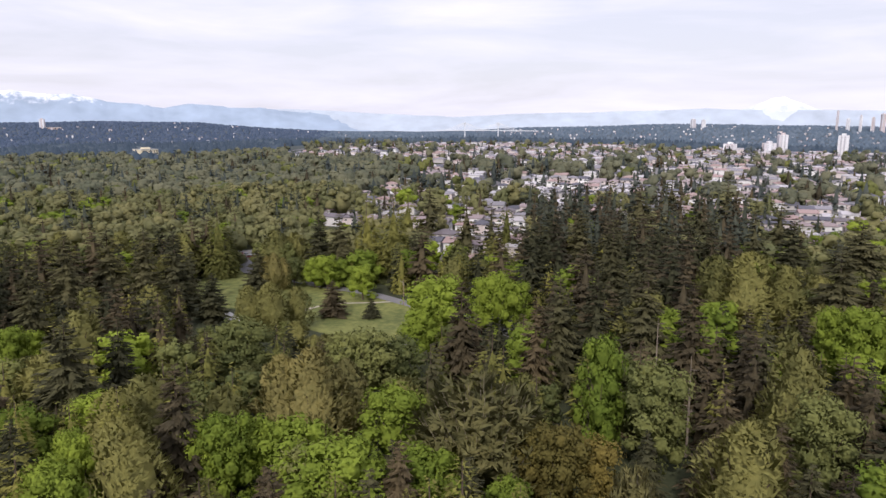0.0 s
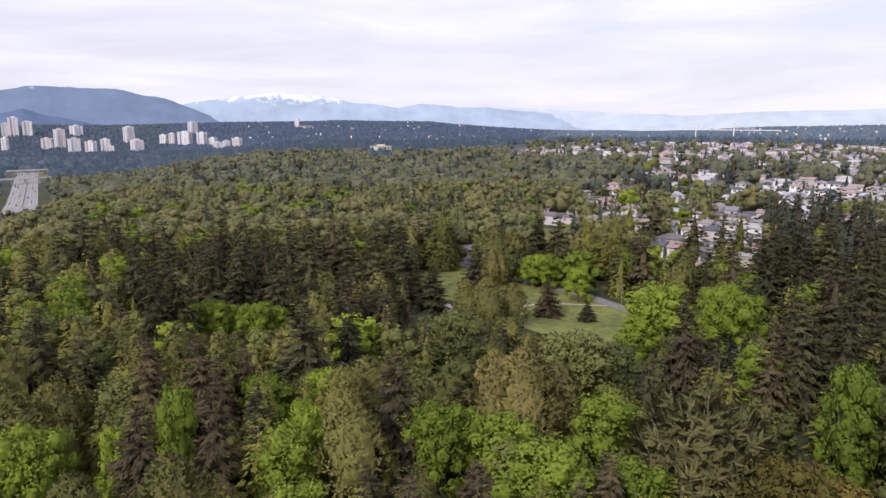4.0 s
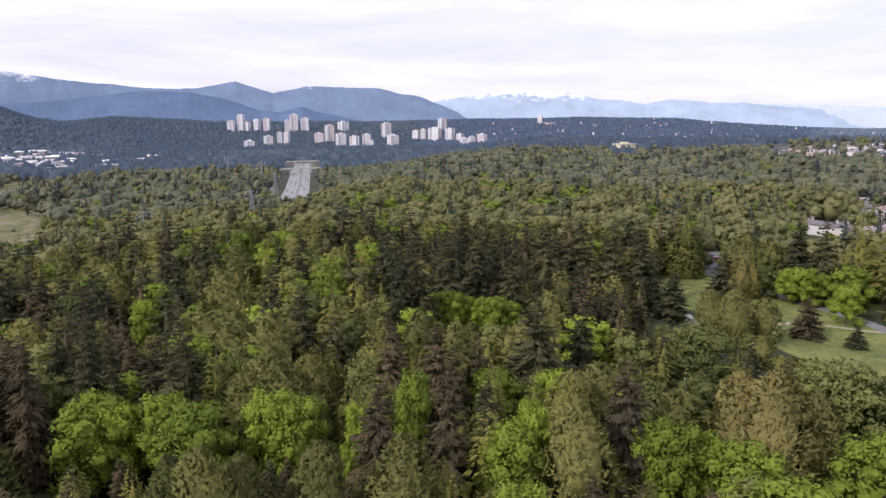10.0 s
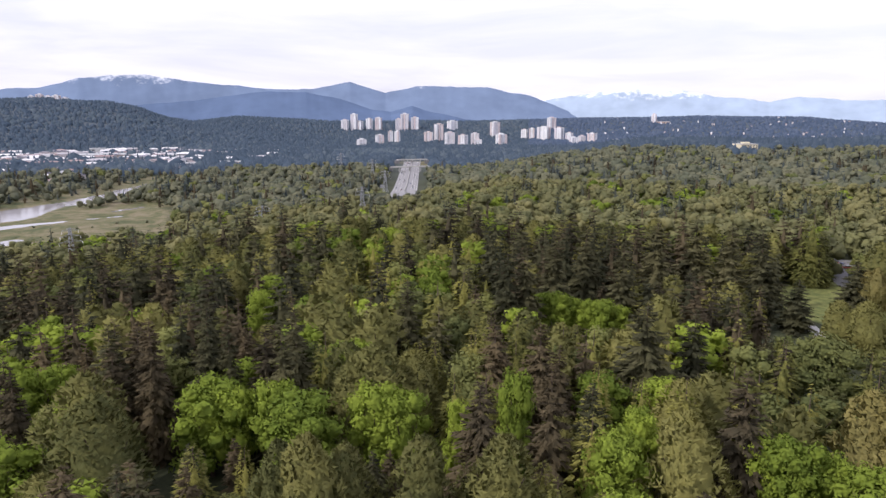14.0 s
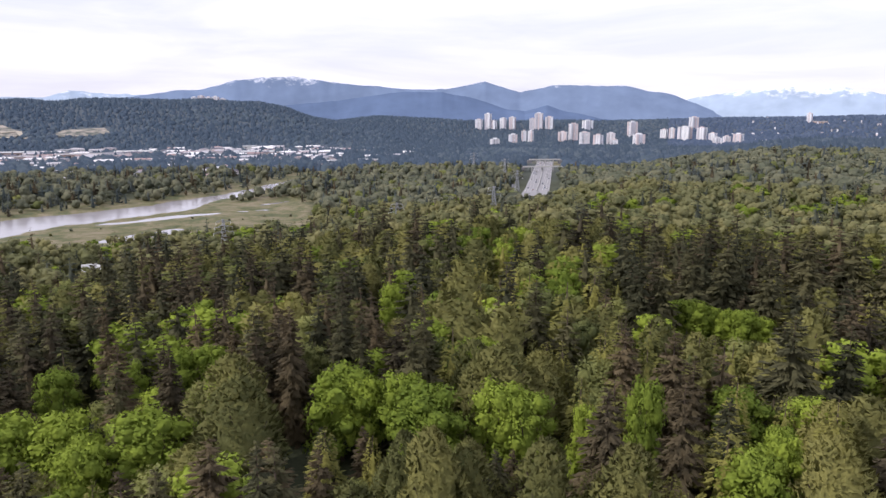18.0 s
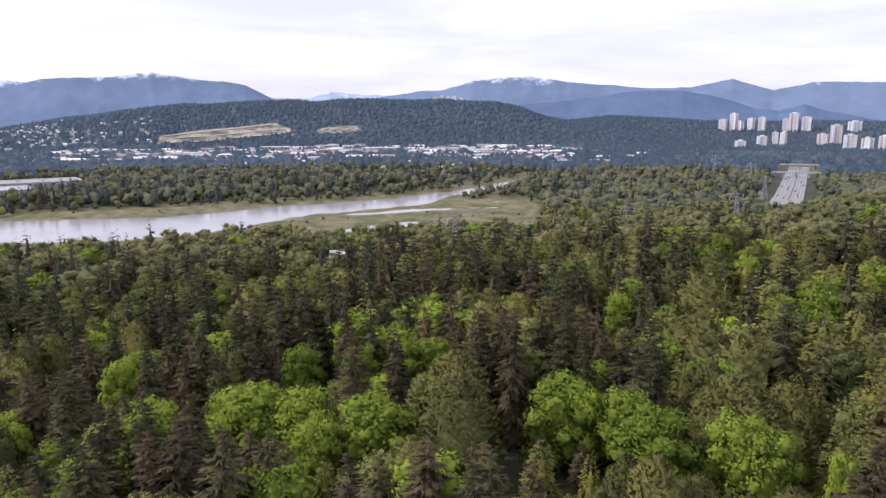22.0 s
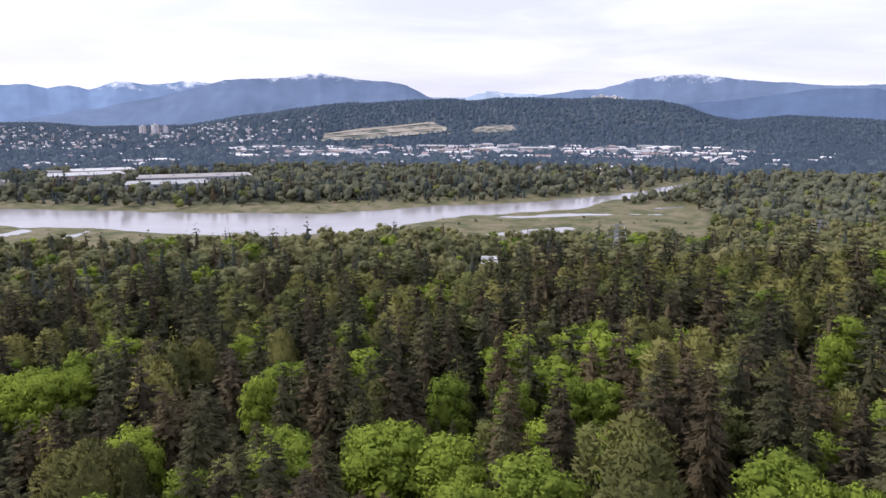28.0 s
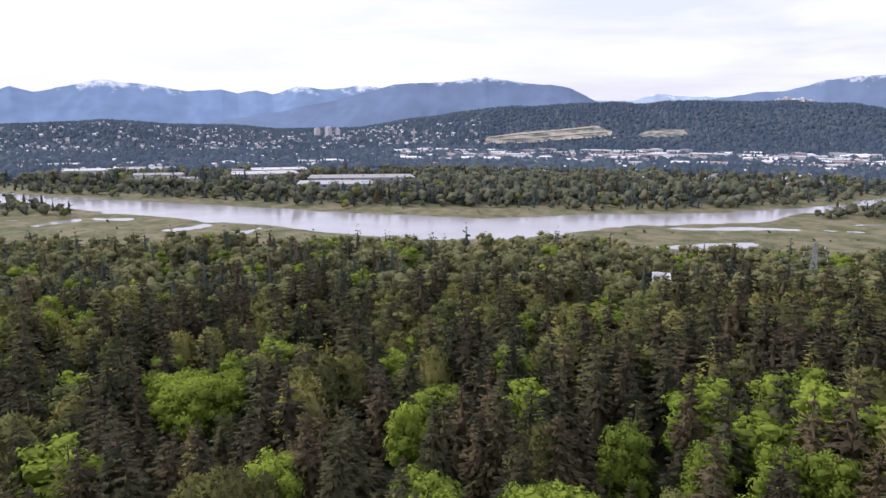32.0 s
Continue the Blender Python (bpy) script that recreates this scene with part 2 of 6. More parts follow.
def heart_cone(rng, R, base, taper, sides, share=0.46):
    rows, cv = 4, [(0, 0, 0.80)]
    for k in range(rows):
        f = (k + 1) / rows
        for m in range(sides):
            aa = 6.283 * (m + 0.5 * (k % 2)) / sides
            rr = R * share * f ** taper * rng.uniform(0.75, 1.1)
            cv.append((rr * math.cos(aa), rr * math.sin(aa), 0.80 - f * (0.80 - base)))
    cf = [(0, 1 + m, 1 + (m + 1) % sides) for m in range(sides)]
    for k in range(rows - 1):
        for m in range(sides):
            x0, x1 = 1 + k * sides + m, 1 + k * sides + (m + 1) % sides
            cf += [(x0, x0 + sides, x1), (x1, x0 + sides, x1 + sides)]
    cv = np.array(cv)
    return cv, np.array(cf), unit(unit(cv * (1, 1, 0) + (0, 0, 0.04)) + rng.normal(size=cv.shape) * 0.3)


def fir_crown(seed, tiers, per, K, R=0.2, base=0.08, droop=0.5, taper=0.75, wide=0.30, sides=7):
    """Whorls of drooping boughs, each a fan of needle sprays, round a darker heart."""
    rng = np.random.default_rng(seed)
    q = np.concatenate([np.full(max(3, int(per * (1 - 0.5 * i / tiers))), (i + rng.uniform(0, 0.5)) / tiers) for i in range(tiers)])
    B = len(q)
    q = np.clip(q + rng.uniform(-0.3, 0.3, B) / tiers, 0, 0.995)
    a = rng.uniform(0, 2 * math.pi, B)
    lobe = lattice(a * 1.3 + seed * 9, q * 6, 1.0, seed)
    L = (R * (1 - q) ** taper * np.minimum(1, 0.62 + q * 3.0) * rng.uniform(0.74, 1.12, B) * (0.84 + 0.36 * lobe) + 0.010)[:, None, None]
    dr = (droop * (1.1 - 0.9 * q) + rng.uniform(-0.12, 0.16, B))[:, None, None]
    o = np.stack([np.cos(a), np.sin(a), 0 * a], -1)[:, None, :]
    t = np.stack([-np.sin(a), np.cos(a), 0 * a], -1)[:, None, :]
    up = np.array([0, 0, 1.0])
    s = ((np.arange(K) + rng.uniform(0.1, 0.9, (B, K))) / K * 0.85 + 0.15)[..., None]
    sd = np.where((np.arange(K) % 2)[None, :, None] > 0, 1.0, -1.0) * rng.uniform(0.5, 1.2, (B, K, 1))
    P = o * L * s + up * ((base + (1 - base) * q)[:, None, None] - dr * L * s + 0.22 * L * s * s)
    way = unit(o * (0.30 + 0.9 * s) + t * sd * (1.05 - 0.6 * s) - up * (dr * 0.7 + 0.12) + rng.normal(size=(B, K, 3)) * 0.20)
    ln = L * (0.34 * (1.1 - s) + 0.14) * rng.uniform(0.7, 1.25, (B, K, 1)) + 0.007
    side = unit(np.cross(way, up + rng.normal(size=(B, K, 3)) * 0.55))
    w = ln * wide
    T3 = np.stack([P - side * w - way * ln * 0.2, P + side * w - way * ln * 0.1, P + way * ln], 2).reshape(-1, 3, 3)
    N = unit(o * (0.30 + 0.45 * s) + up * 0.62 + rng.normal(size=(B, 1, 3)) * 0.20 + rng.normal(size=(B, K, 3)) * 0.10).reshape(-1, 3)
    return join3([facing(T3, N), heart_cone(rng, R, base, taper, sides, 0.36)])


def conifer_crown(seed, n, R=0.2, base=0.08, droop=0.35, ragged=0.45, length=0.05, width=0.016, taper=0.7, sides=7):
    """Feathery hanging sprays over a ragged cone; R is the radius over the height."""
    rng = np.random.default_rng(seed)
    q = 1 - np.sqrt(rng.uniform(0, 1, n))
    z = base + (1 - base) * q
    a = rng.uniform(0, 2 * math.pi, n)
    lobe = lattice(a * 2.2 + seed * 9, q * 9, 1.0, seed) - 0.5
    fine = lattice(a * 5.0 + seed * 5, q * 20, 1.0, seed + 3) - 0.5
    r = (R * (1 - q) ** taper * np.minimum(1, 0.72 + q * 2.2) + 0.006) * (1 + ragged * (lobe * 1.2 + 0.7 * fine - 0.15)) * rng.uniform(0.78, 1.0, n)
    o = np.stack([np.cos(a), np.sin(a), 0 * a], -1)
    t = np.stack([-np.sin(a), np.cos(a), 0 * a], -1)
    dr = droop * (1.15 - 0.9 * q) + rng.uniform(-0.3, 0.2, n)
    way = unit(o + t * rng.normal(size=(n, 1)) * 0.35 - np.array([0, 0, 1.0]) * dr[:, None])
    side = unit(np.cross(way, rng.normal(size=(n, 3)) * 0.5 + np.array([0, 0, 1.0])))
    L = length * rng.uniform(0.6, 1.35, (n, 1)) * (0.45 + 0.55 * (1 - q)[:, None])
    P = o * r[:, None] + np.stack([0 * z, 0 * z, z - dr * r * 0.4], -1)
    Wd = width * rng.uniform(0.7, 1.3, (n, 1)) * (0.5 + 0.5 * (1 - q)[:, None])
    N = unit(o * 0.8 + np.array([0, 0, 0.45]) + t * (lobe * 1.2 + fine)[:, None] + np.array([0, 0, 1.0]) * (fine * 0.6)[:, None] + rng.normal(size=(n, 3)) * 0.12)
    T3 = np.stack([P - way * L * 0.45 - side * Wd, P - way * L * 0.45 + side * Wd, P + way * L * 0.65], 1)
    return join3([facing(T3, N), heart_cone(rng, R, base, taper, sides, 0.44)])


def oval_crown(seed, n, R=0.25, length=0.05, width=0.012, rough=0.6, low=0.0):
    """Upswept sprays of leaves over a lumpy oval, taller than broad, with gaps between the limbs."""
    rng = np.random.default_rng(seed)
    q = rng.uniform(0, 1, n) ** 0.92
    a = rng.uniform(0, 2 * math.pi, n)
    shape = np.sin(math.pi * (0.10 + 0.90 * q) ** 0.82) ** 0.62
    limb = lattice(a * 1.75 + seed * 7, q * 4.5, 1.0, seed) - 0.5
    tuft = lattice(a * 4.2 + seed * 3, q * 11, 1.0, seed + 2) - 0.5
    r = (R * shape + 0.008) * (1 + rough * (1.0 * limb + 0.55 * tuft - 0.05)) * rng.uniform(0.80, 1.02, n)
    o = np.stack([np.cos(a), np.sin(a), 0 * a], -1)
    t = np.stack([-np.sin(a), np.cos(a), 0 * a], -1)
    up = np.array([0, 0, 1.0])
    P = o * r[:, None] + up * (low + (0.97 - low) * q + 0.05 * limb)[:, None]
    way = unit(o * (0.75 - 0.5 * q)[:, None] + up * 0.55 + rng.normal(size=(n, 3)) * 0.42)
    side = unit(np.cross(way, o + rng.normal(size=(n, 3)) * 0.5))
    ln = length * rng.uniform(0.5, 1.3, (n, 1))
    w = width * rng.uniform(0.6, 1.4, (n, 1))
    N = unit(o * (0.95 - 0.5 * q)[:, None] + up * (0.10 + 0.65 * q + 0.9 * tuft + 0.7 * limb)[:, None] + t * (0.9 * limb + 0.7 * tuft)[:, None] + rng.normal(size=(n, 3)) * 0.12)
    bits = [facing(np.stack([P - side * w - way * ln * 0.4, P + side * w - way * ln * 0.3, P + way * ln * 0.7], 1), N)]
    bv, bf = ball(7, 6, R * 0.62, R * 0.62, 0.40, (0, 0, 0.45), rng, 0.2)
    bits.append((bv, bf, unit(unit(bv - (0, 0, 0.40)) + rng.normal(size=bv.shape) * 0.35)))
    return join3(bits)


def broad_crown(seed, lobes, n, R=0.3, size=0.03, base=0.0, core=(5, 4), upright=0.0, loose=0.12, tall=1.0, heart=0.66):
    """Lobes of leaf clumps round a short trunk, with an uneven outline."""
    rng = np.random.default_rng(seed)
    parts = []
    cz = (1 + base) / 2
    L = []
    for i in range(lobes + 1):
        if i == 0:
            c, r = np.array([0, 0, cz]), np.array([R * 0.66, R * 0.66, (1 - base) * 0.46])
        else:
            a = 6.283 * (i * 0.618) + rng.uniform(-0.3, 0.3)
            h = base + 0.08 + (0.95 - base - 0.08) * ((i - 0.5) / lobes) ** 0.8
            k = R * 0.74 * math.sqrt(max(0.03, 1 - (abs(h - cz * 0.92) / (1 - base) * 1.75) ** 2)) * rng.uniform(0.75, 1.12)
            s = rng.uniform(0.24, 0.50) * R
            r = np.array([s, s, s * rng.uniform(0.8, 1.15) * tall + upright * R])
            c = np.array([math.cos(a) * k, math.sin(a) * k, min(h, 0.995 - r[2])])
        L.append((c, r))
    area = np.array([r[0] * r[2] for c, r in L])
    for i, (c, r) in enumerate(L):
        per = max(4, int(n * area[i] / area.sum()))
        d = unit(rng.normal(size=(per, 3)))
        d[:, 2] = np.where(d[:, 2] < -0.3, -d[:, 2], d[:, 2])
        P = c + d * r * (1 + rng.uniform(-loose * 1.3, loose, (per, 1)))
        nn = unit(unit(d / r) + rng.normal(size=(per, 3)) * 0.34)
        whole = unit((P - (0, 0, cz * 0.8)) / (R, R, 0.5))
        lie = unit(unit(d / r) * 0.75 + whole * 0.45 + rng.normal(size=(per, 3)) * 0.13)
        parts.append(sprigs(P, nn, lie, size, rng))
        if core:
            bv, bf = ball(core[0], core[1], *(r * heart), c, rng, 0.2)
            parts.append((bv, bf, unit(unit(bv - c) + rng.normal(size=bv.shape) * 0.22)))
    return join3(parts)


def plume_crown(seed, limbs, R=0.42, twig=9, length=0.10, width=0.0115):
    """Upswept limbs with long thin twigs in bud: a broad tree coming into leaf. Returns the twigs and the wood."""
    rng = np.random.default_rng(seed)
    wood, T3, N = [], [], []
    for i in range(limbs):
        a = 6.283 * i * 0.618 + rng.uniform(-0.2, 0.2)
        out = R * math.sqrt(rng.uniform(0.02, 1.0))
        z0 = rng.uniform(0.08, 0.4)
        z1 = 0.50 + 0.49 * math.sqrt(max(0, 1 - (out / R) ** 2)) * rng.uniform(0.85, 1.0) - rng.uniform(0, 0.3) * (out / R)
        o = np.array([math.cos(a), math.sin(a), 0])
        bend = np.array([-math.sin(a), math.cos(a), 0]) * rng.uniform(-0.06, 0.06)

        def way(f):
            return o * out * f ** 0.75 + bend * f * f + np.array([0, 0, z0 + (z1 - z0) * f ** 1.15])
        wood.append(tube([way(f) for f in (0, 0.35, 0.7, 1.0)], [0.0065, 0.0045, 0.0026, 0.001], 3))
        for k in range(twig):
            p = way(rng.uniform(0.25, 1.0))
            d = unit(o * 0.55 + rng.normal(size=3) * 0.42 + np.array([0, 0, 0.9]))
            ln = length * rng.uniform(0.5, 1.3)
            sd = unit(np.cross(d, rng.normal(size=3)))
            T3.append([p - sd * width, p + sd * width, p + d * ln])
            T3.append([p + d * ln * 0.2 - sd * width * 1.6, p + d * ln * 0.2 + sd * width * 2.2, p + d * ln * 0.8 + sd * width * 5])
            nn = unit(o * (0.25 + 0.7 * out / R) + np.array([0, 0, 0.62]) + rng.normal(size=3) * 0.2)
            N += [nn, nn]
    bv, bf = ball(9, 7, R * 0.50, R * 0.50, 0.28, (0, 0, 0.42), rng, 0.3)
    return join3([facing(np.array(T3), np.array(N)), (bv, bf, unit(bv - (0, 0, 0.45)))]), join(wood)


# ---- the lie of the land ----
LAKE = [(-1500, 1150), (-1050, 900), (-763, 858), (-632, 824), (-409, 800), (-200, 772), (-96, 764), (-18, 815), (103, 850), (208, 900),
        (322, 1000), (400, 1085), (470, 1130), (474, 1122), (408, 1074), (352, 990), (300, 930), (215, 850), (181, 800), (100, 772), (40, 735), (0, 700), (-51, 655), (-140, 622), (-250, 655),
        (-402, 690), (-563, 727), (-680, 760), (-1000, 800), (-1500, 1000)]
INLETS = [[(150, 768), (255, 762), (258, 752), (180, 752), (120, 738)], [(52, 640), (141, 676), (146, 668), (78, 622)],
          [(-498, 609), (-479, 657), (-496, 664), (-514, 616)], [(-411, 640), (-411, 672), (-429, 672), (-429, 640)], [(-359, 615), (-337, 660), (-354, 668), (-375, 623)],
          [(-290, 620), (-282, 661), (-299, 665), (-308, 624)], [(-551, 630), (-537, 645), (-550, 657), (-564, 643)], [(-476, 658), (-441, 670), (-447, 687), (-482, 675)], [(60, 742), (120, 748), (180, 772), (176, 764), (122, 738), (64, 734)],
          [(210, 812), (262, 806), (300, 822), (302, 814), (262, 797), (208, 802)]]


def poly_dist(x, y, poly):
    """Signed distance to a closed outline, positive inside."""
    best = np.full(np.shape(x), 1e12)
    inside = np.zeros(np.shape(x), bool)
    for (ax, ay), (bx, by) in zip(poly, poly[1:] + poly[:1]):
        ex, ey = bx - ax, by - ay
        t = np.clip(((x - ax) * ex + (y - ay) * ey) / (ex * ex + ey * ey), 0, 1)
        best = np.minimum(best, (x - ax - t * ex) ** 2 + (y - ay - t * ey) ** 2)
        cross = (ay > y) != (by > y)
        inside ^= cross & (x < ax + (y - ay) / (ey if ey else 1e-9) * ex)
    return np.where(inside, 1, -1) * np.sqrt(best)


WATER_Z = -31.0


def lake_in(x, y):
    """How far inside the water a place lies, in metres, with a ragged edge."""
    s = poly_dist(x, y, LAKE)
    for q in INLETS:
        s = np.maximum(s, poly_dist(x, y, q))
    return s + (lattice(x, y, 26, 3) - 0.5) * 14 + (lattice(x, y, 9, 5) - 0.5) * 6


def ground(x, y):
    x, y = np.asarray(x, float), np.asarray(y, float)
    d = np.hypot(x, y) + 1e-6
    az = np.degrees(np.arctan2(y, x))
    side = d * np.sin(np.radians(az - 47)) + 0.4 * np.maximum(0, d - 350)
    side = np.where((az < -133) | (az > 160), 300, side)
    low = ss(20, 330, side)
    rise = 0.45 + 0.55 * ss(24, 6, az) - 0.35 * ss(-12, -26, az)
    up = 0.021 * np.clip(d - 400, 0, 1150) * rise
    up = up * (1 - ss(1600, 2300, d)) - 25 * ss(1600, 2300, d)
    z = up * (1 - low) + (-27 + 2.0 * (lattice(x, y, 90, 8) - 0.5)) * low
    far = np.interp(az, [-45, -17, -6, 0, 7.6, 14.6, 20, 27.7, 33, 45, 57, 63, 66], [85, 88, 66, 42, 38, 54, 80, 85, 76, 60, 56, 40, 0])
    z = z + (far + 6 * (lattice(az, d * 0, 3, 2) - 0.5)) * ss(2900, 3700, d)
    hill = np.interp(az, [56, 62.4, 66.2, 67.8, 69.5, 71.8, 74.5, 79, 85, 90, 95.8, 98.5, 101, 104, 108, 114, 117.5, 122, 126, 130, 133, 150],
                     [0, 40, 56, 78, 110, 143, 150, 148, 145, 140, 128, 111, 92, 67, 29, 21, 37, 43, 69, 55, 39, 39])
    z = z + hill * ss(1850, 3000, d) * (0.96 + 0.08 * lattice(az, d * 0, 2.0, 9))
    z = z + 3.0 * (lattice(x, y, 140, 1) - 0.5) * ss(420, 700, d)
    z = z - 5.0 * ss(1900, 2400, d)
    s = lake_in(x, y)
    shore = np.maximum(ss(-85, -6, s), ss(560, 610, d) * ss(840, 780, d) * ss(66, 70, az))
    z = z * (1 - shore) + (WATER_Z + 0.10 - np.clip(s, -25, 60) * 0.045) * shore
    return z


# one sheet of ground on rings round the park
rings = np.concatenate([np.geomspace(6, 480, 62, endpoint=False), np.arange(480, 1020, 6.0), np.geomspace(1020, 4960, 70)])
turns = np.radians(np.concatenate([np.arange(-42, 152, 0.45), np.arange(152, 318, 6.0)]))
NR, NT = len(rings), len(turns)
gx, gy = np.outer(rings, np.cos(turns)), np.outer(rings, np.sin(turns))
gz = ground(gx, gy)
GV = np.concatenate([np.stack([gx, gy, gz], -1).reshape(-1, 3), [[0, 0, 0]]])
a = (np.arange(NR - 1)[:, None] * NT + np.arange(NT)[None, :])
b = (np.arange(NR - 1)[:, None] * NT + (np.arange(NT)[None, :] + 1) % NT)
GF = np.stack([a, a + NT, b + NT, b], -1).reshape(-1, 4)
gz_rows, ring_l, turn_l = gz.tolist(), rings.tolist(), np.degrees(turns).tolist()


def ground_at(x, y):
    """The height of the sheet of ground at a place."""
    r = min(max(math.hypot(x, y), ring_l[0]), ring_l[-1] - 1e-6)
    az = (math.degrees(math.atan2(y, x)) + 42) % 360 - 42
    i = max(0, int(np.searchsorted(rings, r, "right")) - 1)
    j = max(0, int(np.searchsorted(turn_l, az, "right")) - 1)
    k = (j + 1) % NT
    f = (r - ring_l[i]) / (ring_l[i + 1] - ring_l[i])
    g = (az - turn_l[j]) / ((turn_l[k] if k else 318.0) - turn_l[j])
    p, q = gz_rows[i], gz_rows[i + 1]
    return (p[j] * (1 - g) + p[k] * g) * (1 - f) + (q[j] * (1 - g) + q[k] * g) * f



def ground_material():
    m = mat("forest_floor", (0.045, 0.052, 0.026), 0.95, 0.45, 0.9, 0.3, big=0.02)
    n, l = m.node_tree.nodes, m.node_tree.links
    bsdf = n["Principled BSDF"]
    old = bsdf.inputs["Base Color"].links[0].from_socket
    geo = n.new("ShaderNodeNewGeometry")
    sep = n.new("ShaderNodeSeparateXYZ")
    l.new(geo.outputs["Position"], sep.inputs[0])
    rg = n.new("ShaderNodeMapRange")        # marsh grass on the low flats by the water
    rg.inputs["From Min"].default_value = -27.4
    rg.inputs["From Max"].default_value = -28.6
    l.new(sep.outputs["Z"], rg.inputs["Value"])
    sedge = n.new("ShaderNodeTexNoise")
    sedge.inputs["Scale"].default_value = 0.045
    sedge.inputs["Roughness"].default_value = 0.72
    sedge.inputs["Distortion"].default_value = 0.6
    sedge.inputs["Detail"].default_value = 8
    l.new(geo.outputs["Position"], sedge.inputs["Vector"])
    cr = n.new("ShaderNodeValToRGB")
    cr.color_ramp.elements[0].position, cr.color_ramp.elements[0].color = 0.36, (0.062, 0.078, 0.032, 1)
    cr.color_ramp.elements[1].position, cr.color_ramp.elements[1].color = 0.62, (0.215, 0.180, 0.115, 1)
    e = cr.color_ramp.elements.new(0.48)
    e.color = (0.125, 0.122, 0.055, 1)
    l.new(sedge.outputs["Fac"], cr.inputs["Fac"])
    ln = n.new("ShaderNodeVectorMath")      # haze painted into the far ground: blue-grey with distance
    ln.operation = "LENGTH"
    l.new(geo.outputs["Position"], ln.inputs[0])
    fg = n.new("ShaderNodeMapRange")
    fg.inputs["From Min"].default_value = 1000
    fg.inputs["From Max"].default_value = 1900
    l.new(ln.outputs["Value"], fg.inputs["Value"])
    haze_tint = n.new("ShaderNodeMix")
    haze_tint.data_type = "RGBA"
    haze_tint.inputs["B"].default_value = (0.080, 0.100, 0.118, 1)
    l.new(fg.outputs["Result"], haze_tint.inputs["Factor"])
    l.new(old, haze_tint.inputs["A"])
    mx = n.new("ShaderNodeMix")
    mx.data_type = "RGBA"
    l.new(rg.outputs["Result"], mx.inputs["Factor"])
    l.new(haze_tint.outputs["Result"], mx.inputs["A"])
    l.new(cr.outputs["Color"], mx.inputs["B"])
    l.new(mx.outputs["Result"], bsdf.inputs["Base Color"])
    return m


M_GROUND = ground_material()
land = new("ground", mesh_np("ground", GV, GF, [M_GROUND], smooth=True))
tagged(land, "rolling wooded ground with marsh by the lake", "ground", kind="structure")

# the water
# base colour raised to stand in for part of the sky's reflection
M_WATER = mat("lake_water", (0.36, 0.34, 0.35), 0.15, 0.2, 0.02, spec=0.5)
wn_, wl_ = M_WATER.node_tree.nodes, M_WATER.node_tree.links
rip = wn_.new("ShaderNodeTexNoise")
rip.inputs["Scale"].default_value = 0.5
rip.inputs["Detail"].default_value = 4
rb = wn_.new("ShaderNodeBump")
rb.inputs["Strength"].default_value = 0.12
wl_.new(rip.outputs["Fac"], rb.inputs["Height"])
wl_.new(rb.outputs["Normal"], wn_["Principled BSDF"].inputs["Normal"])
wx, wy = np.meshgrid(np.arange(-2000, 500, 50.0), np.arange(560, 1260, 50.0))
k = wx.shape[1]
wi = np.arange(wx.size).reshape(wx.shape)
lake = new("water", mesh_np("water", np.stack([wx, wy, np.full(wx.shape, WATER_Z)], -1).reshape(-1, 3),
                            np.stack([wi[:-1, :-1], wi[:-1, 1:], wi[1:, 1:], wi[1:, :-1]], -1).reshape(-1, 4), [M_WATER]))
tagged(lake, "calm shallow lake, its pale colour partly painted sky reflection", "lake", kind="structure")


# ---- mountains on the horizon ----
def mountain_material(name, hazed_rock, snow_line, snow_col, haze_glow):
    m = mat(name, hazed_rock, 0.95, 0.16, 0.01, big=0.003, spec=0.0)
    n, l = m.node_tree.nodes, m.node_tree.links
    bsdf = n["Principled BSDF"]
    old = bsdf.inputs["Base Color"].links[0].from_socket
    geo = n.new("ShaderNodeNewGeometry")
    sep = n.new("ShaderNodeSeparateXYZ")
    l.new(geo.outputs["Position"], sep.inputs[0])
    no = n.new("ShaderNodeTexNoise")
    no.inputs["Scale"].default_value = 0.014
    no.inputs["Detail"].default_value = 8
    no.inputs["Roughness"].default_value = 0.7
    l.new(geo.outputs["Position"], no.inputs["Vector"])
    ad = n.new("ShaderNodeMath")
    ad.operation = "MULTIPLY_ADD"
    ad.inputs[1].default_value = 260.0
    l.new(no.outputs["Fac"], ad.inputs[0])
    l.new(sep.outputs["Z"], ad.inputs[2])
    rg = n.new("ShaderNodeMapRange")
    rg.inputs["From Min"].default_value = snow_line + 120
    rg.inputs["From Max"].default_value = snow_line + 185
    l.new(ad.outputs[0], rg.inputs["Value"])
    mx = n.new("ShaderNodeMix")
    mx.data_type = "RGBA"
    mx.inputs["B"].default_value = (*snow_col, 1)
    l.new(rg.outputs["Result"], mx.inputs["Factor"])
    l.new(old, mx.inputs["A"])
    l.new(mx.outputs["Result"], bsdf.inputs["Base Color"])
    # emission of the same colour stands in for haze in the air
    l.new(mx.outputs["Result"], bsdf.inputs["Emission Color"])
    bsdf.inputs["Emission Strength"].default_value = haze_glow
    return m


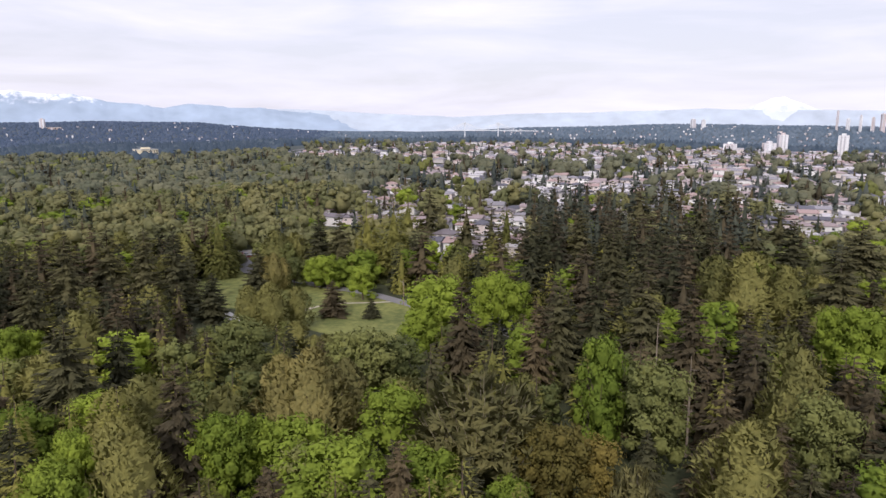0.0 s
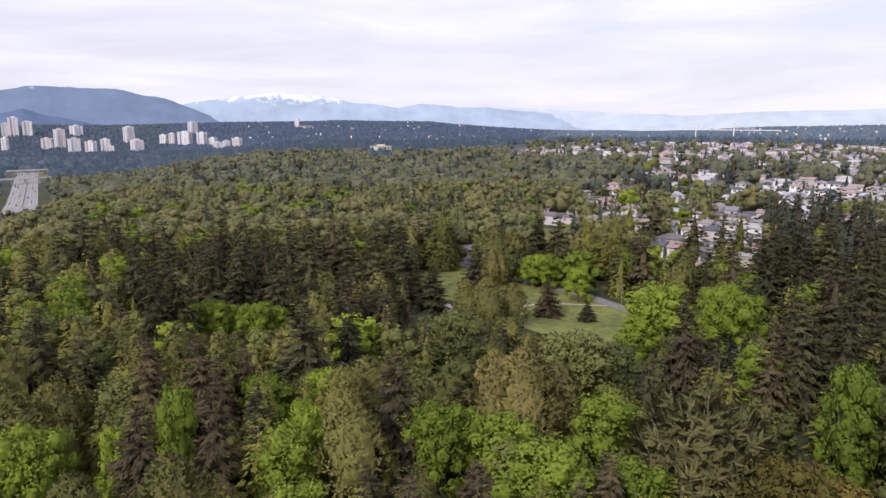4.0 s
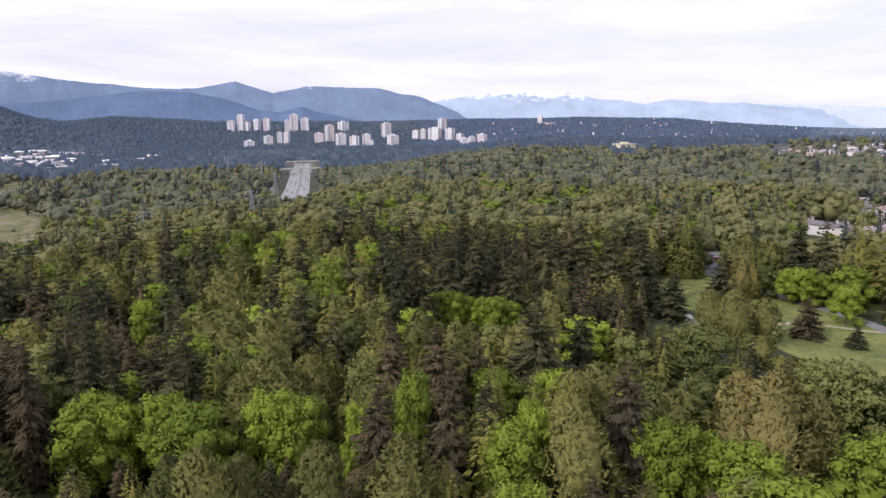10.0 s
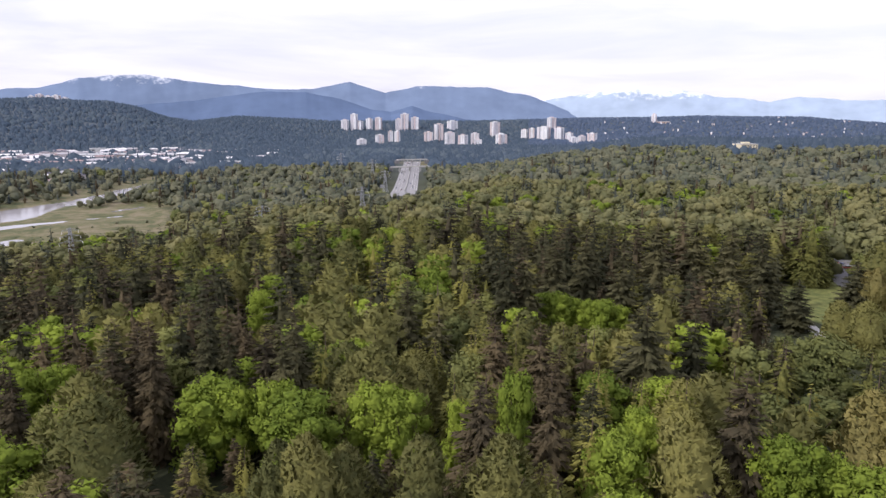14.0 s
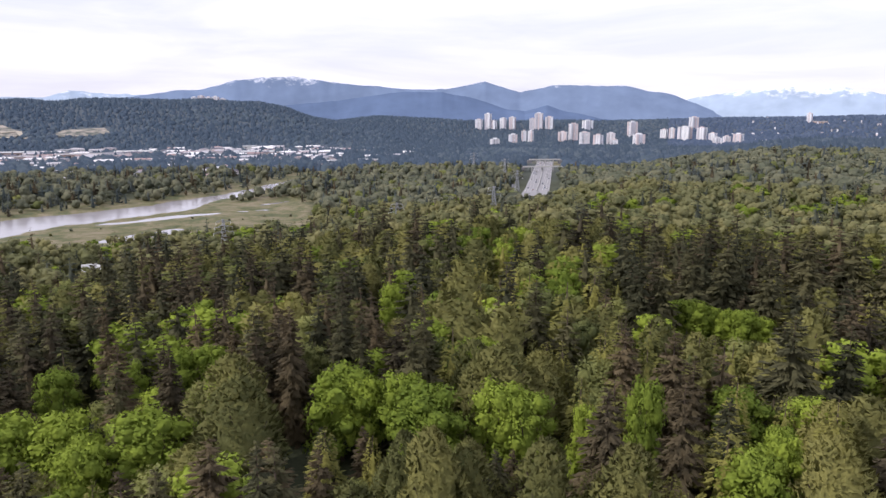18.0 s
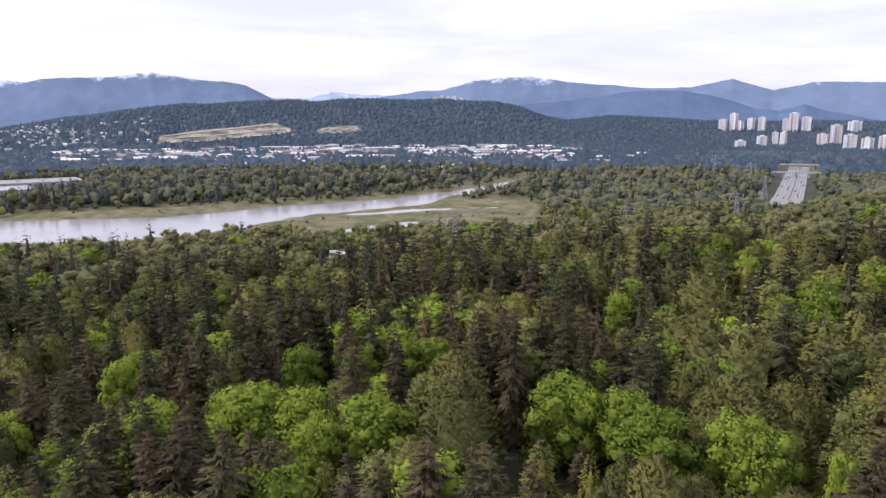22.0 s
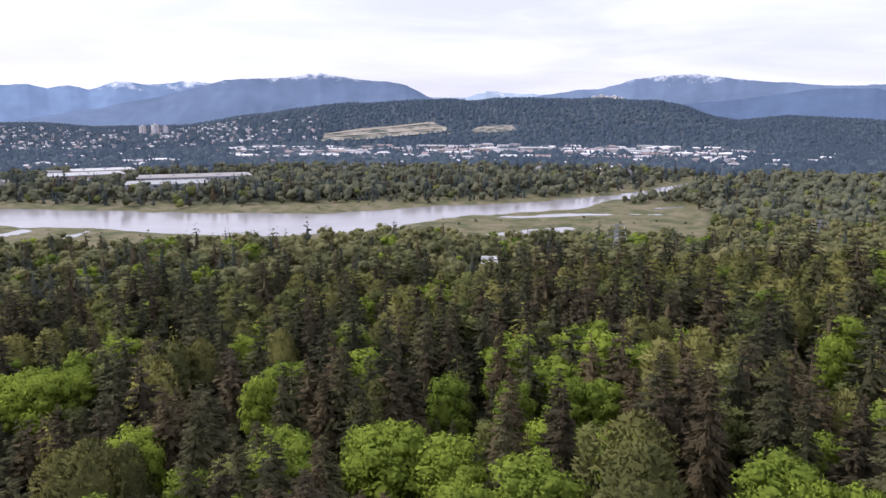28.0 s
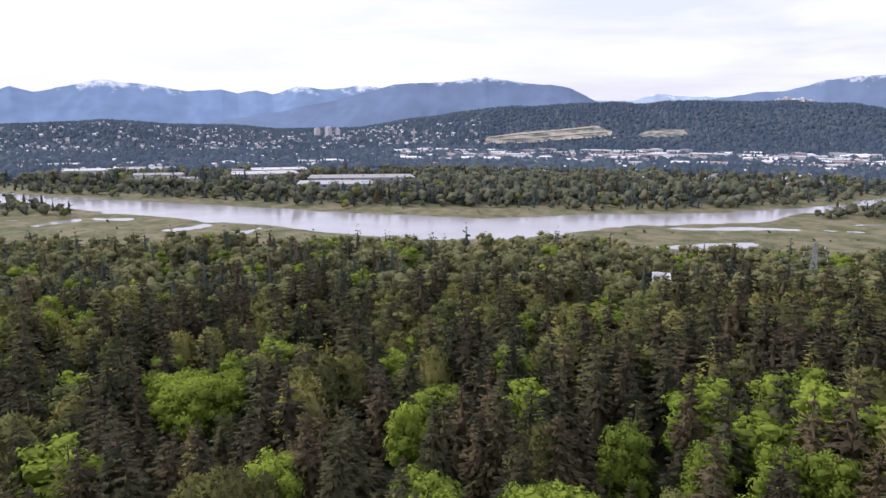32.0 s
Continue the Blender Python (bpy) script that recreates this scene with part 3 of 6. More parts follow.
def range_of(name, label, crest, dist, material, rough, seed, depth=420, foot=-60):
    """A mountain range: crest is (azimuth, elevation) in degrees from the park, smoothed and broken by spurs."""
    azs = np.arange(crest[0][0], crest[-1][0], 0.12)
    el = np.interp(azs, [c[0] for c in crest], [c[1] for c in crest])
    el = el + rough * ((lattice(azs, azs * 0, 1.6, seed) - 0.5) * 1.0 + (lattice(azs, azs * 0, 0.55, seed + 1) - 0.5) * 0.5 + (lattice(azs, azs * 0, 0.2, seed + 2) - 0.5) * 0.22)
    rows = np.linspace(0, 1, 22)
    top = 75 + dist * np.tan(np.radians(el))
    V = []
    for q in rows:
        spur = (np.abs(lattice(azs + q * 2.6, azs * 0 + q * 3.4, 1.1, seed + 5) - 0.5) * 2) * 0.5 + lattice(azs - q * 2.0, azs * 0 + q * 4, 0.6, seed + 6) * 0.2
        z = foot + (top - foot) * (q ** 0.9) * (1 - 0.13 * spur * (1 - q) ** 0.6 * (q > 0))
        r = dist - depth * (1 - q)
        V.append(np.stack([r * np.cos(np.radians(azs)), r * np.sin(np.radians(azs)), z], -1))
    back = V[-1].copy()
    back[:, :2] *= 1 + 40 / dist
    back[:, 2] = foot
    V += [V[-1].copy(), back]
    n = len(azs)
    idx = np.arange(len(V) * n).reshape(len(V), n)
    keep = [k for k in range(len(V) - 1) if k != len(V) - 3]
    F = np.stack([idx[:-1, :-1][keep], idx[:-1, 1:][keep], idx[1:, 1:][keep], idx[1:, :-1][keep]], -1).reshape(-1, 4)
    ob = new(name, mesh_np(name, np.concatenate(V), F, [material], smooth=True))
    return tagged(ob, label, "mountains", kind="structure")


# haze is painted into each range as a bluer or paler colour
M_MT_FAR = mountain_material("hazed_snowy_rock", (0.30, 0.37, 0.47), 188, (0.82, 0.84, 0.90), 0.25)
M_MT_FAR2 = mountain_material("haze_blue_snowy_rock", (0.19, 0.265, 0.40), 222, (0.82, 0.84, 0.90), 0.20)
M_MT_ICE = mountain_material("hazed_glacier_ice", (0.52, 0.57, 0.66), 160, (0.74, 0.75, 0.80), 0.22)
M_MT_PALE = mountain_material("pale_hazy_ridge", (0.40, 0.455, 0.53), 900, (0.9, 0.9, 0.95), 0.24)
M_MT_BLUE = mountain_material("haze_blue_forested_ridge", (0.152, 0.203, 0.302), 272, (0.82, 0.84, 0.90), 0.16)
M_MT_DARK = mountain_material("haze_dark_foothills", (0.105, 0.148, 0.240), 900, (0.8, 0.8, 0.8), 0.14)

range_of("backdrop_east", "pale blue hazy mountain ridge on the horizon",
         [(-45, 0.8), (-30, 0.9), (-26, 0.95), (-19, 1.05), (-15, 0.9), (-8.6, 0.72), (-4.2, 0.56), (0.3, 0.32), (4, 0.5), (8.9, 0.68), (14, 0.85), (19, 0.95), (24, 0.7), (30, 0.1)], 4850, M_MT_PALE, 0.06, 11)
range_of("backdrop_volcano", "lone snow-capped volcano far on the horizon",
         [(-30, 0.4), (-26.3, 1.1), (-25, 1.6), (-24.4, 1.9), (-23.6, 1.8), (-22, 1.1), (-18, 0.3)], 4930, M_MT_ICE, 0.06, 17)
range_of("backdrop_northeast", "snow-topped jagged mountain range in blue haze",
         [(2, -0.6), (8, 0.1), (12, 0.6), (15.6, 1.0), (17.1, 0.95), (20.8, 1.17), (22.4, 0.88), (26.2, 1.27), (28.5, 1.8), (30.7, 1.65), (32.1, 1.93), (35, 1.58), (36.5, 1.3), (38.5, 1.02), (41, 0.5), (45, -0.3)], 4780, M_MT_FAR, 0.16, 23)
range_of("backdrop_ridge", "long forested mountain ridge in painted blue haze",
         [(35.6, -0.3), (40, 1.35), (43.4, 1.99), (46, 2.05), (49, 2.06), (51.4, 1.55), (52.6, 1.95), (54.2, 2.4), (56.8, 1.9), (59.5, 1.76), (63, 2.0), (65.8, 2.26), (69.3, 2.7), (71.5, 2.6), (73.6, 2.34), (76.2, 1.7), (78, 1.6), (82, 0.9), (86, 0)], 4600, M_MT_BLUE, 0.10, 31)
range_of("backdrop_foothills", "foothills below the ridge in painted dark blue haze",
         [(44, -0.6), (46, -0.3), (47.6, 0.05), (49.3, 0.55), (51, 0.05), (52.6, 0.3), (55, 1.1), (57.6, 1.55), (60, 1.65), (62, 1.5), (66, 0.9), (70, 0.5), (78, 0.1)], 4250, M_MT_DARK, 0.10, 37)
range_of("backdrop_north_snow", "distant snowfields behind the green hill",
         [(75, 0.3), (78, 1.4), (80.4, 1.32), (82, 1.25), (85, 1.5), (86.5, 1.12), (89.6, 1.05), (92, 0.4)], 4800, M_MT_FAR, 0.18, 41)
range_of("backdrop_north", "mountain with a snow-dusted summit in painted blue haze",
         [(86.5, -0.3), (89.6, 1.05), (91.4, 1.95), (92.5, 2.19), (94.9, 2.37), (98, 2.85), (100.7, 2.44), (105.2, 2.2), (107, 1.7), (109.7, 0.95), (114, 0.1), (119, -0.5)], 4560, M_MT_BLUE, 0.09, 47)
range_of("backdrop_northwest", "jagged mountains with patches of snow in painted blue haze",
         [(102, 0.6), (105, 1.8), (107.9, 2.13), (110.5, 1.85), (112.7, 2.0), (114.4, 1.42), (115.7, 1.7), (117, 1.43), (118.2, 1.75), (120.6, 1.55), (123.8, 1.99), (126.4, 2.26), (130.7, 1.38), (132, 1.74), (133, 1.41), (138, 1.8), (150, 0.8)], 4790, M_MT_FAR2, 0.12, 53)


# ---- where the clearings, the town and the roads lie ----
def inside(x, y, poly):
    return poly_dist(np.asarray(x, float), np.asarray(y, float), poly) > 0


LAWN = [(318, 124), (352, 112), (331, 92), (322, 78), (309, 52), (290, 24), (272, 8), (240, -10), (218, 0), (222, 22), (236, 40), (253, 64), (270, 86), (280, 104)]
DRIVE = [(405, 128), (372, 113), (345, 106), (335, 99), (327, 80), (318, 67), (310, 56), (303, 39), (287, 24), (279, 14), (262, -6), (240, -22)]
LOT = [(372, 118), (392, 132), (402, 118), (380, 106)]
HIGHWAY = [(520, 622), (570, 678), (680, 802), (806, 944), (990, 1150)]


SHEDS = [(-775, 1047, 81, 12), (-737, 1125, 98, 9), (-630, 1004, 77, 11), (-539, 950, 22, 12), (-482, 1067, 101, 11), (-333, 968, 103, 7), (-326, 1066, 161, 10), (-925, 1172, 55, 9),
         (-495, 1150, 90, 11), (-54, 1826, 65, 13), (36, 1897, 104, 13), (68, 1746, 79, 12), (572, 1313, 40, 8), (653, 1304, 55, 8)]
SHEDS_FAR = [(160, 1915, 64, 13), (167, 1757, 116, 13), (282, 1776, 92, 14), (569, 1835, 35, 18), (556, 1600, 39, 14), (520, 1660, 98, 14), (619, 1558, 81, 12),
             (765, 1607, 68, 10), (-410, 1697, 46, 11), (-272, 1670, 51, 13), (-165, 1658, 78, 14), (400, 1690, 60, 11), (470, 1780, 70, 12)]
shed_a = np.array(SHEDS + SHEDS_FAR, float)


def by_shed(x, y):
    """True where a building beyond the lake stands, or where trees would hide it from the camera."""
    d = math.hypot(x, y)
    u = (shed_a[:, 0] * x + shed_a[:, 1] * y) / np.hypot(shed_a[:, 0], shed_a[:, 1])
    v = np.abs(shed_a[:, 0] * y - shed_a[:, 1] * x) / np.hypot(shed_a[:, 0], shed_a[:, 1])
    gap = u - np.hypot(shed_a[:, 0], shed_a[:, 1])
    return bool(((v < shed_a[:, 2] * 0.5 + 3) & (gap > -48) & (gap < np.clip(shed_a[:, 2] * 0.55, 24, 60) + 6)).any())


def line_dist(x, y, line):
    best = 1e12
    for (ax, ay), (bx, by) in zip(line, line[1:]):
        ex, ey = bx - ax, by - ay
        t = min(1, max(0, ((x - ax) * ex + (y - ay) * ey) / (ex * ex + ey * ey)))
        best = min(best, (x - ax - t * ex) ** 2 + (y - ay - t * ey) ** 2)
    return math.sqrt(best)


def in_town(x, y):
    d, az = math.hypot(x, y), math.degrees(math.atan2(y, x))
    if not -44 < az < np.interp(d, [520, 800, 1050, 1120], [11.5, 4.5, 4.5, 13.5]) or d > 1560:
        return False
    edge = 475 if az > 2.3 else 338 if az > -6 else 505 if az > -22.5 else 455
    return d > edge


def conifer_mix(x, y, d, az):
    """The kinds of tree and their shares by place."""
    n1 = float(lattice(x, y, 55, 21))
    n2 = float(lattice(x, y, 30, 22))
    fir, cedar, maple, cotton, alder = 0.32, 0.28, 0.07, 0.20, 0.13
    if d < 150:
        fir, cedar, maple, cotton, alder = 0.20, 0.38, 0.14, 0.20, 0.08
    elif d > 350:
        fir, cedar, maple, cotton, alder = 0.24, 0.17, 0.05, 0.31, 0.23
    if 100 < d < 345 and 16 < az < 66:
        fir, cedar, maple, cotton, alder = 0.22, 0.46, 0.07, 0.14, 0.11
    if 140 < d < 345 and 43 < az < 64:
        fir, cedar, maple, cotton, alder = 0.12, 0.38, 0.09, 0.22, 0.19
    if d > 345 and 5 < az < 64:
        fir, cedar, maple, cotton, alder = 0.13, 0.18, 0.08, 0.35, 0.26
    if 210 < d < 340 and 21 < az < 43:
        fir, cedar, maple, cotton, alder = 0.80, 0.12, 0.0, 0.08, 0.0
    if 165 < d < 505 and -23 < az < -5.5:
        fir, cedar, maple, cotton, alder = 0.78, 0.10, 0.04, 0.06, 0.02
    if 160 < d < 480 and 66 < az < 150:
        fir, cedar, maple, cotton, alder = (0.46, 0.14, 0.07, 0.13, 0.20) if d < 300 or az > 104 else (0.24, 0.12, 0.05, 0.28, 0.31)
    if 140 < d < 300 and 58 < az < 100:
        fir, cedar, maple, cotton, alder = 0.66, 0.13, 0.06, 0.06, 0.09
    if d < 260 and az > 92:
        fir, cedar, maple, cotton, alder = 0.74, 0.08, 0.06, 0.05, 0.07
    if d < 175 and az > 70:
        fir, cedar, maple, cotton, alder = 0.60, 0.16, 0.12, 0.06, 0.06
    if d < 240 and az < -9:
        fir, cedar, maple, cotton, alder = 0.62, 0.12, 0.10, 0.08, 0.08
    w = np.array([fir * (0.4 + 1.2 * n1), cedar, maple * (0.3 + 1.4 * n2), cotton * (1.6 - 1.2 * n1), alder])
    return w / w.sum()


KINDS = ["fir", "cedar", "maple", "cotton", "alder"]
rng = np.random.default_rng(5)
HEIGHT = {"fir": (23, 32), "cedar": (19, 27), "maple": (17, 22), "cotton": (19, 26), "alder": (15, 21)}
SPREAD = {"fir": 0.34, "cedar": 0.34, "brown": 0.34, "maple": 0.66, "cotton": 0.50, "alder": 0.56, "gold": 0.6, "pale": 0.52, "bare": 0.84}

# trees that stand out, by kind: x, y, height, width of the crown
GROVES = []
GROVES.append(('brown', [
    (263, 47, 15, 9), (185, -2, 33, 12), (166, -20, 34, 10), (172, -60, 36, 14), (126, 53, 30, 13), (100, 77, 31, 10), (57, 152, 33, 10), (22, 163, 31, 10),
    (31, 160, 31, 9), (59, 158, 32, 10), (31, 155, 30, 8), (25, 206, 30, 8), (-86, 158, 30, 10), (-70, 171, 29, 9),
]))
GROVES.append(('cedar', [
    (331, 114, 35, 18), (410, 28, 33, 21), (394, -29, 33, 14), (354, -20, 20, 18), (344, 44, 37, 15), (337, 30, 41, 20), (131, 67, 24, 10), (106, 72, 22, 13),
    (58, 113, 17, 6),
]))
GROVES.append(('fir', [
    (430, 16, 38, 17), (371, -6, 36, 18), (370, -19, 34, 13), (329, 55, 34, 13), (262, 32, 8, 6), (334, 66, 32, 13), (303, 87, 20, 12), (255, 91, 19, 12), (188, -29, 35, 12), (332, -60, 36, 16),
    (268, -61, 36, 16), (434, -114, 38, 22), (476, -146, 38, 25), (380, -132, 37, 20), (457, -176, 38, 24), (327, -140, 36, 17), (367, -170, 37, 18), (306, -148, 35, 18),
    (291, -169, 36, 26), (234, -130, 34, 22), (192, -54, 36, 15), (192, -40, 36, 13), (149, 87, 32, 17), (165, 83, 28, 10),
]))
GROVES.append(('fir', [
    (168, 148, 33, 11), (175, 146, 34, 11), (196, 151, 35, 13), (214, 151, 35, 13), (206, 130, 33, 13), (243, 139, 36, 15), (264, 134, 36, 16), (260, 118, 35, 14),
    (261, 107, 34, 14), (69, 150, 32, 8), (72, 146, 31, 8), (82, 134, 33, 10), (128, 150, 30, 11), (76, 130, 32, 10), (74, 161, 31, 9), (20, 151, 30, 8),
    (80, 173, 30, 9), (-27, 186, 30, 8),
]))
GROVES.append(('pale', [
    (304, 80, 18, 13), (145, 30, 28, 24),
]))
GROVES.append(('cotton', [
    (239, 64, 20, 29), (243, -104, 32, 39), (113, -50, 26, 16), (141, -72, 30, 15), (41, 142, 28, 18), (59, 92, 27, 19), (73, 82, 25, 11), (82, 72, 25, 13),
    (113, 57, 25, 14), (39, 132, 27, 16), (-60, 163, 24, 21), (-65, 245, 24, 12), (-42, 259, 22, 12),
]))
GROVES.append(('alder', [
    (176, 21, 22, 27), (141, -43, 26, 15), (128, -72, 24, 14), (185, 58, 22, 16), (312, 73, 14, 16),
]))
GROVES.append(('maple', [
    (140, 13, 20, 16), (220, 6, 26, 22), (239, -16, 24, 22), (147, -32, 30, 12), (198, -118, 24, 23), (127, 43, 20, 19), (116, 68, 20, 9), (211, 11, 18, 12),
    (309, 57, 16, 21), (289, 39, 15, 12), (62, 136, 22, 16), (72, 125, 22, 11), (71, 115, 22, 17), (85, 110, 22, 12), (88, 105, 21, 13), (103, 88, 26, 8),
    (95, 96, 20, 6), (120, 71, 19, 8), (106, 66, 20, 13), (-2, 167, 20, 18), (10, 154, 20, 16), (24, 141, 21, 18),
]))
GROVES.append(('maple', [
    (112, 205, 20, 10), (188, 143, 17, 17), (194, 129, 16, 17), (-1, 160, 21, 18), (67, 135, 20, 18), (-112, 242, 20, 30), (12, 140, 19, 11), (-38, 208, 20, 11),
    (-106, 233, 20, 25), (11, 196, 19, 12), (39, 186, 20, 11), (46, 185, 19, 12), (27, 190, 18, 11), (-52, 171, 18, 7),
]))
GROVES.append(('bare', [
    (130, -6, 27, 28), (108, -30, 20, 9),
]))
GROVES.append(('gold', [(120, -21, 22, 19)]))
GROVES.append(('brown', [(122, 92, 26, 8)]))


spots = []                 # x, y, kind, height, crown width over the usual, stands out
for kind, rows in GROVES:
    for x, y, h, w in rows:
        k = w / (h * SPREAD[kind])
        if k > 1.35 and h > 12 and kind not in ("fir", "cedar", "brown"):        # a clump of three
            s, c = x / math.hypot(x, y), y / math.hypot(x, y)
            for off, back, tall in ((-0.28, 0.12, 0.84), (0.03, -0.08, 1.0), (0.29, 0.10, 0.90), (0.10, 0.30, 0.76)):
                spots.append((x - c * w * off + s * w * back, y + s * w * off + c * w * back, kind, h * tall, min(1.25, 0.62 * k), True))
        else:
            spots.append((x, y, kind, h, k, True))
stand_x, stand_y = np.array([s[0] for s in spots]), np.array([s[1] for s in spots])
stand_r = np.array([s[3] * s[4] * SPREAD[s[2]] / 2 for s in spots])
stand_h = np.array([s[3] for s in spots], float)
stand_g = ground(stand_x, stand_y)


def sightline_height(x, y, h, r):
    """The height that keeps the trees that stand out in the camera's view; 0 where too close."""
    gap = np.hypot(stand_x - x, stand_y - y)
    if (gap < stand_r * 0.9 + r * 0.6).any():
        return 0
    ey = 30 if math.degrees(math.atan2(y, x)) > 70 else 0
    d = math.hypot(x, y - ey)
    sd = np.hypot(stand_x, stand_y - ey)
    off = np.abs((stand_x * (y - ey) - (stand_y - ey) * x) / d)
    front = (off < stand_r * 0.8 + r * 0.5) & (sd > d) & (sd - d < 70) & (stand_x * x + (stand_y - ey) * (y - ey) > 0)
    if front.any():
        z = stand_g + stand_h * 0.42
        top = (75 - (75 - z) * d / sd)[front].min() - ground_at(x, y)
        h = min(h, top)
    return h if h > 7 else 0


def wood_ok(x, y, d, az, lake, lawn, patch):
    if lawn or (d < 430 and (inside(x, y, LOT) or line_dist(x, y, DRIVE) < 5)):
        return False
    if lake > -(7 + 24 * patch):
        return False
    if math.hypot(x - 47, y - 470) < 16 or (d > 480 and x > 400 and line_dist(x, y, HIGHWAY) < 34):
        return False
    if d > 850 and (by_shed(x, y) or (1090 < d < 1320 and abs(az - 23.85) < 1.1)):
        return False
    return not in_town(x, y)


d = 58.0
while d < 1280:
    step = 9.3 if d < 200 else 10.6 if d < 420 else 11.8 + (d - 420) * 0.006
    n = int(math.radians(190) * d / step)
    azs = -42 + 190 * (np.arange(n) + rng.uniform(-0.4, 0.4, n)) / n
    rs = d + rng.uniform(-0.45, 0.45, n) * step
    xs, ys = rs * np.cos(np.radians(azs)), rs * np.sin(np.radians(azs))
    lakes, lawns, patches, grounds = lake_in(xs, ys), inside(xs, ys, LAWN), lattice(xs, ys, 120, 6), ground(xs, ys)
    for x, y, az, r, lk, lw, pt, gz_ in zip(xs, ys, azs, rs, lakes, lawns, patches, grounds):
        if not wood_ok(x, y, r, az, lk, lw, pt):
            continue
        kind = KINDS[int(rng.choice(5, p=conifer_mix(x, y, r, az)))]
        lo, hi = HEIGHT[kind]
        if kind == "fir" and r < 300 and rng.uniform() < (0.5 if az < 55 else 0.62 if az < 98 else 0.35):
            kind = "brown"
        h = rng.uniform(lo, hi) * (1.0 if r < 420 else 0.86 if r < 800 else 0.8) * (1.0 if r < 260 else 1.08 if kind in ("fir", "brown") else 0.9)
        if kind in ("fir", "brown") and 240 < r < 510 and -23 < az < -5.5:      # the tall dark grove
            h = rng.uniform(31, 38) + 0.02 * max(0, r - 330)
        if 1.5 < az < 22 and r < 300:      # growth kept below the camera's view to the lawn
            h = min(h, 75 - r * math.tan(radians(17.0 if az < 13 else 15.8)) - gz_)
            if h < 6:
                kind, h = "alder", rng.uniform(3, 5)
        if 2.3 < az < 11.5 and 330 < r < 550 and rng.uniform() < 0.92:      # trees behind the drive, below the view to the houses
            h = min(h, max(7.0, 75 - r * math.tan(radians(8.6)) - gz_))
        if 48 < az < 54 and 520 < r < 900:      # trees shortened to keep the motorway in the camera's view
            h *= 0.4
        edge = np.interp(az, [66, 68, 88, 96, 101, 110, 120, 131, 150], [2000, 660, 655, 640, 622, 628, 667, 720, 760])
        if edge < r < 840:                  # open marsh before the lake, with low shrubs
            if rng.uniform() > 0.10 * pt + 0.02:
                continue
            kind, h = "alder", rng.uniform(1.8, 4.2)
        if edge - 200 < r < edge:
            h = min(h, (102 - 105 * r / edge) * rng.choice([0.7, 1.0, 1.3, 1.9, 2.4]) + 4.0)
        if r < 460:
            h = sightline_height(x, y, h, 4.0)
            if not h:
                continue
        elif r > 560 and y > 500 and lk > -70:
            h *= 0.5 + 0.4 * rng.uniform()
        spots.append((x, y, kind, h, rng.uniform(0.9, 1.2), False))
    d += step

# garden and street trees among the houses
for i in range(4500):
    r, az = 340 + 1220 * rng.uniform() ** 0.8, rng.uniform(-44, 12)
    x, y = r * math.cos(math.radians(az)), r * math.sin(math.radians(az))
    thick = float(lattice(x, y, 75, 14))
    if in_town(x, y) and rng.uniform() < ((1.5 * thick - 0.15) * (0.45 if r < 640 else 0.85) if r < 1050 else 0.35 + 0.6 * thick):
        kind = KINDS[int(rng.choice(5, p=[0.40, 0.20, 0.06, 0.12, 0.22]))]
        spots.append((x, y, kind, rng.uniform(0.3, 0.72 + 0.3 * thick) * HEIGHT[kind][1] * (1.0 if r < 1000 else 0.8), 1.05, False))

# crown shapes, from fine to coarse
T = {"near": {}, "mid": {}, "far": {}, "tiny": {}}
T["near"]["fir"] = [fir_crown(s, 30, 10, 13, 0.225, 0.04, 0.58, 0.74, 0.26) for s in (1, 2, 3)]
T["near"]["cedar"] = [conifer_crown(s, 1900, 0.20, 0.02, 0.55, 0.50, 0.050, 0.0125, 0.62) for s in (4, 5, 6)]
T["near"]["maple"] = [broad_crown(s, 20, 3000, 0.33, 0.0185) for s in (7, 8, 9)]
T["near"]["cotton"] = [oval_crown(s, 2900, 0.27, 0.046, 0.0105) for s in (10, 11, 12)]
T["near"]["alder"] = [broad_crown(s, 20, 3000, 0.28, 0.0165, loose=0.18, heart=0.58) for s in (13, 14, 15)]
T["mid"]["fir"] = [fir_crown(s, 18, 7, 7, 0.225, 0.04, 0.55, 0.76, 0.42) for s in (1, 2, 3)]
T["mid"]["cedar"] = [conifer_crown(s, 430, 0.20, 0.02, 0.5, 0.50, 0.080, 0.024, 0.64) for s in (4, 5, 6)]
T["mid"]["maple"] = [broad_crown(s, 13, 700, 0.33, 0.030, heart=0.78) for s in (7, 8, 9)]
T["mid"]["cotton"] = [oval_crown(s, 640, 0.28, 0.075, 0.022) for s in (10, 11, 12)]
T["mid"]["alder"] = [broad_crown(s, 12, 640, 0.29, 0.027, loose=0.18, heart=0.74) for s in (13, 14, 15)]
T["far"]["fir"] = [fir_crown(s, 9, 6, 4, 0.225, 0.03, 0.5, 0.84, 0.56, 5) for s in (1, 2, 3)]
T["far"]["cedar"] = [conifer_crown(s, 130, 0.21, 0.02, 0.5, 0.45, 0.13, 0.046, 0.70, 5) for s in (4, 5, 6)]
T["far"]["maple"] = [broad_crown(s, 7, 140, 0.36, 0.040, 0.0, (6, 4), loose=0.10, heart=0.84) for s in (7, 8, 9)]
T["far"]["cotton"] = [broad_crown(s, 7, 140, 0.31, 0.036, 0.0, (6, 4), upright=0.1, loose=0.12, heart=0.82) for s in (10, 11, 12)]
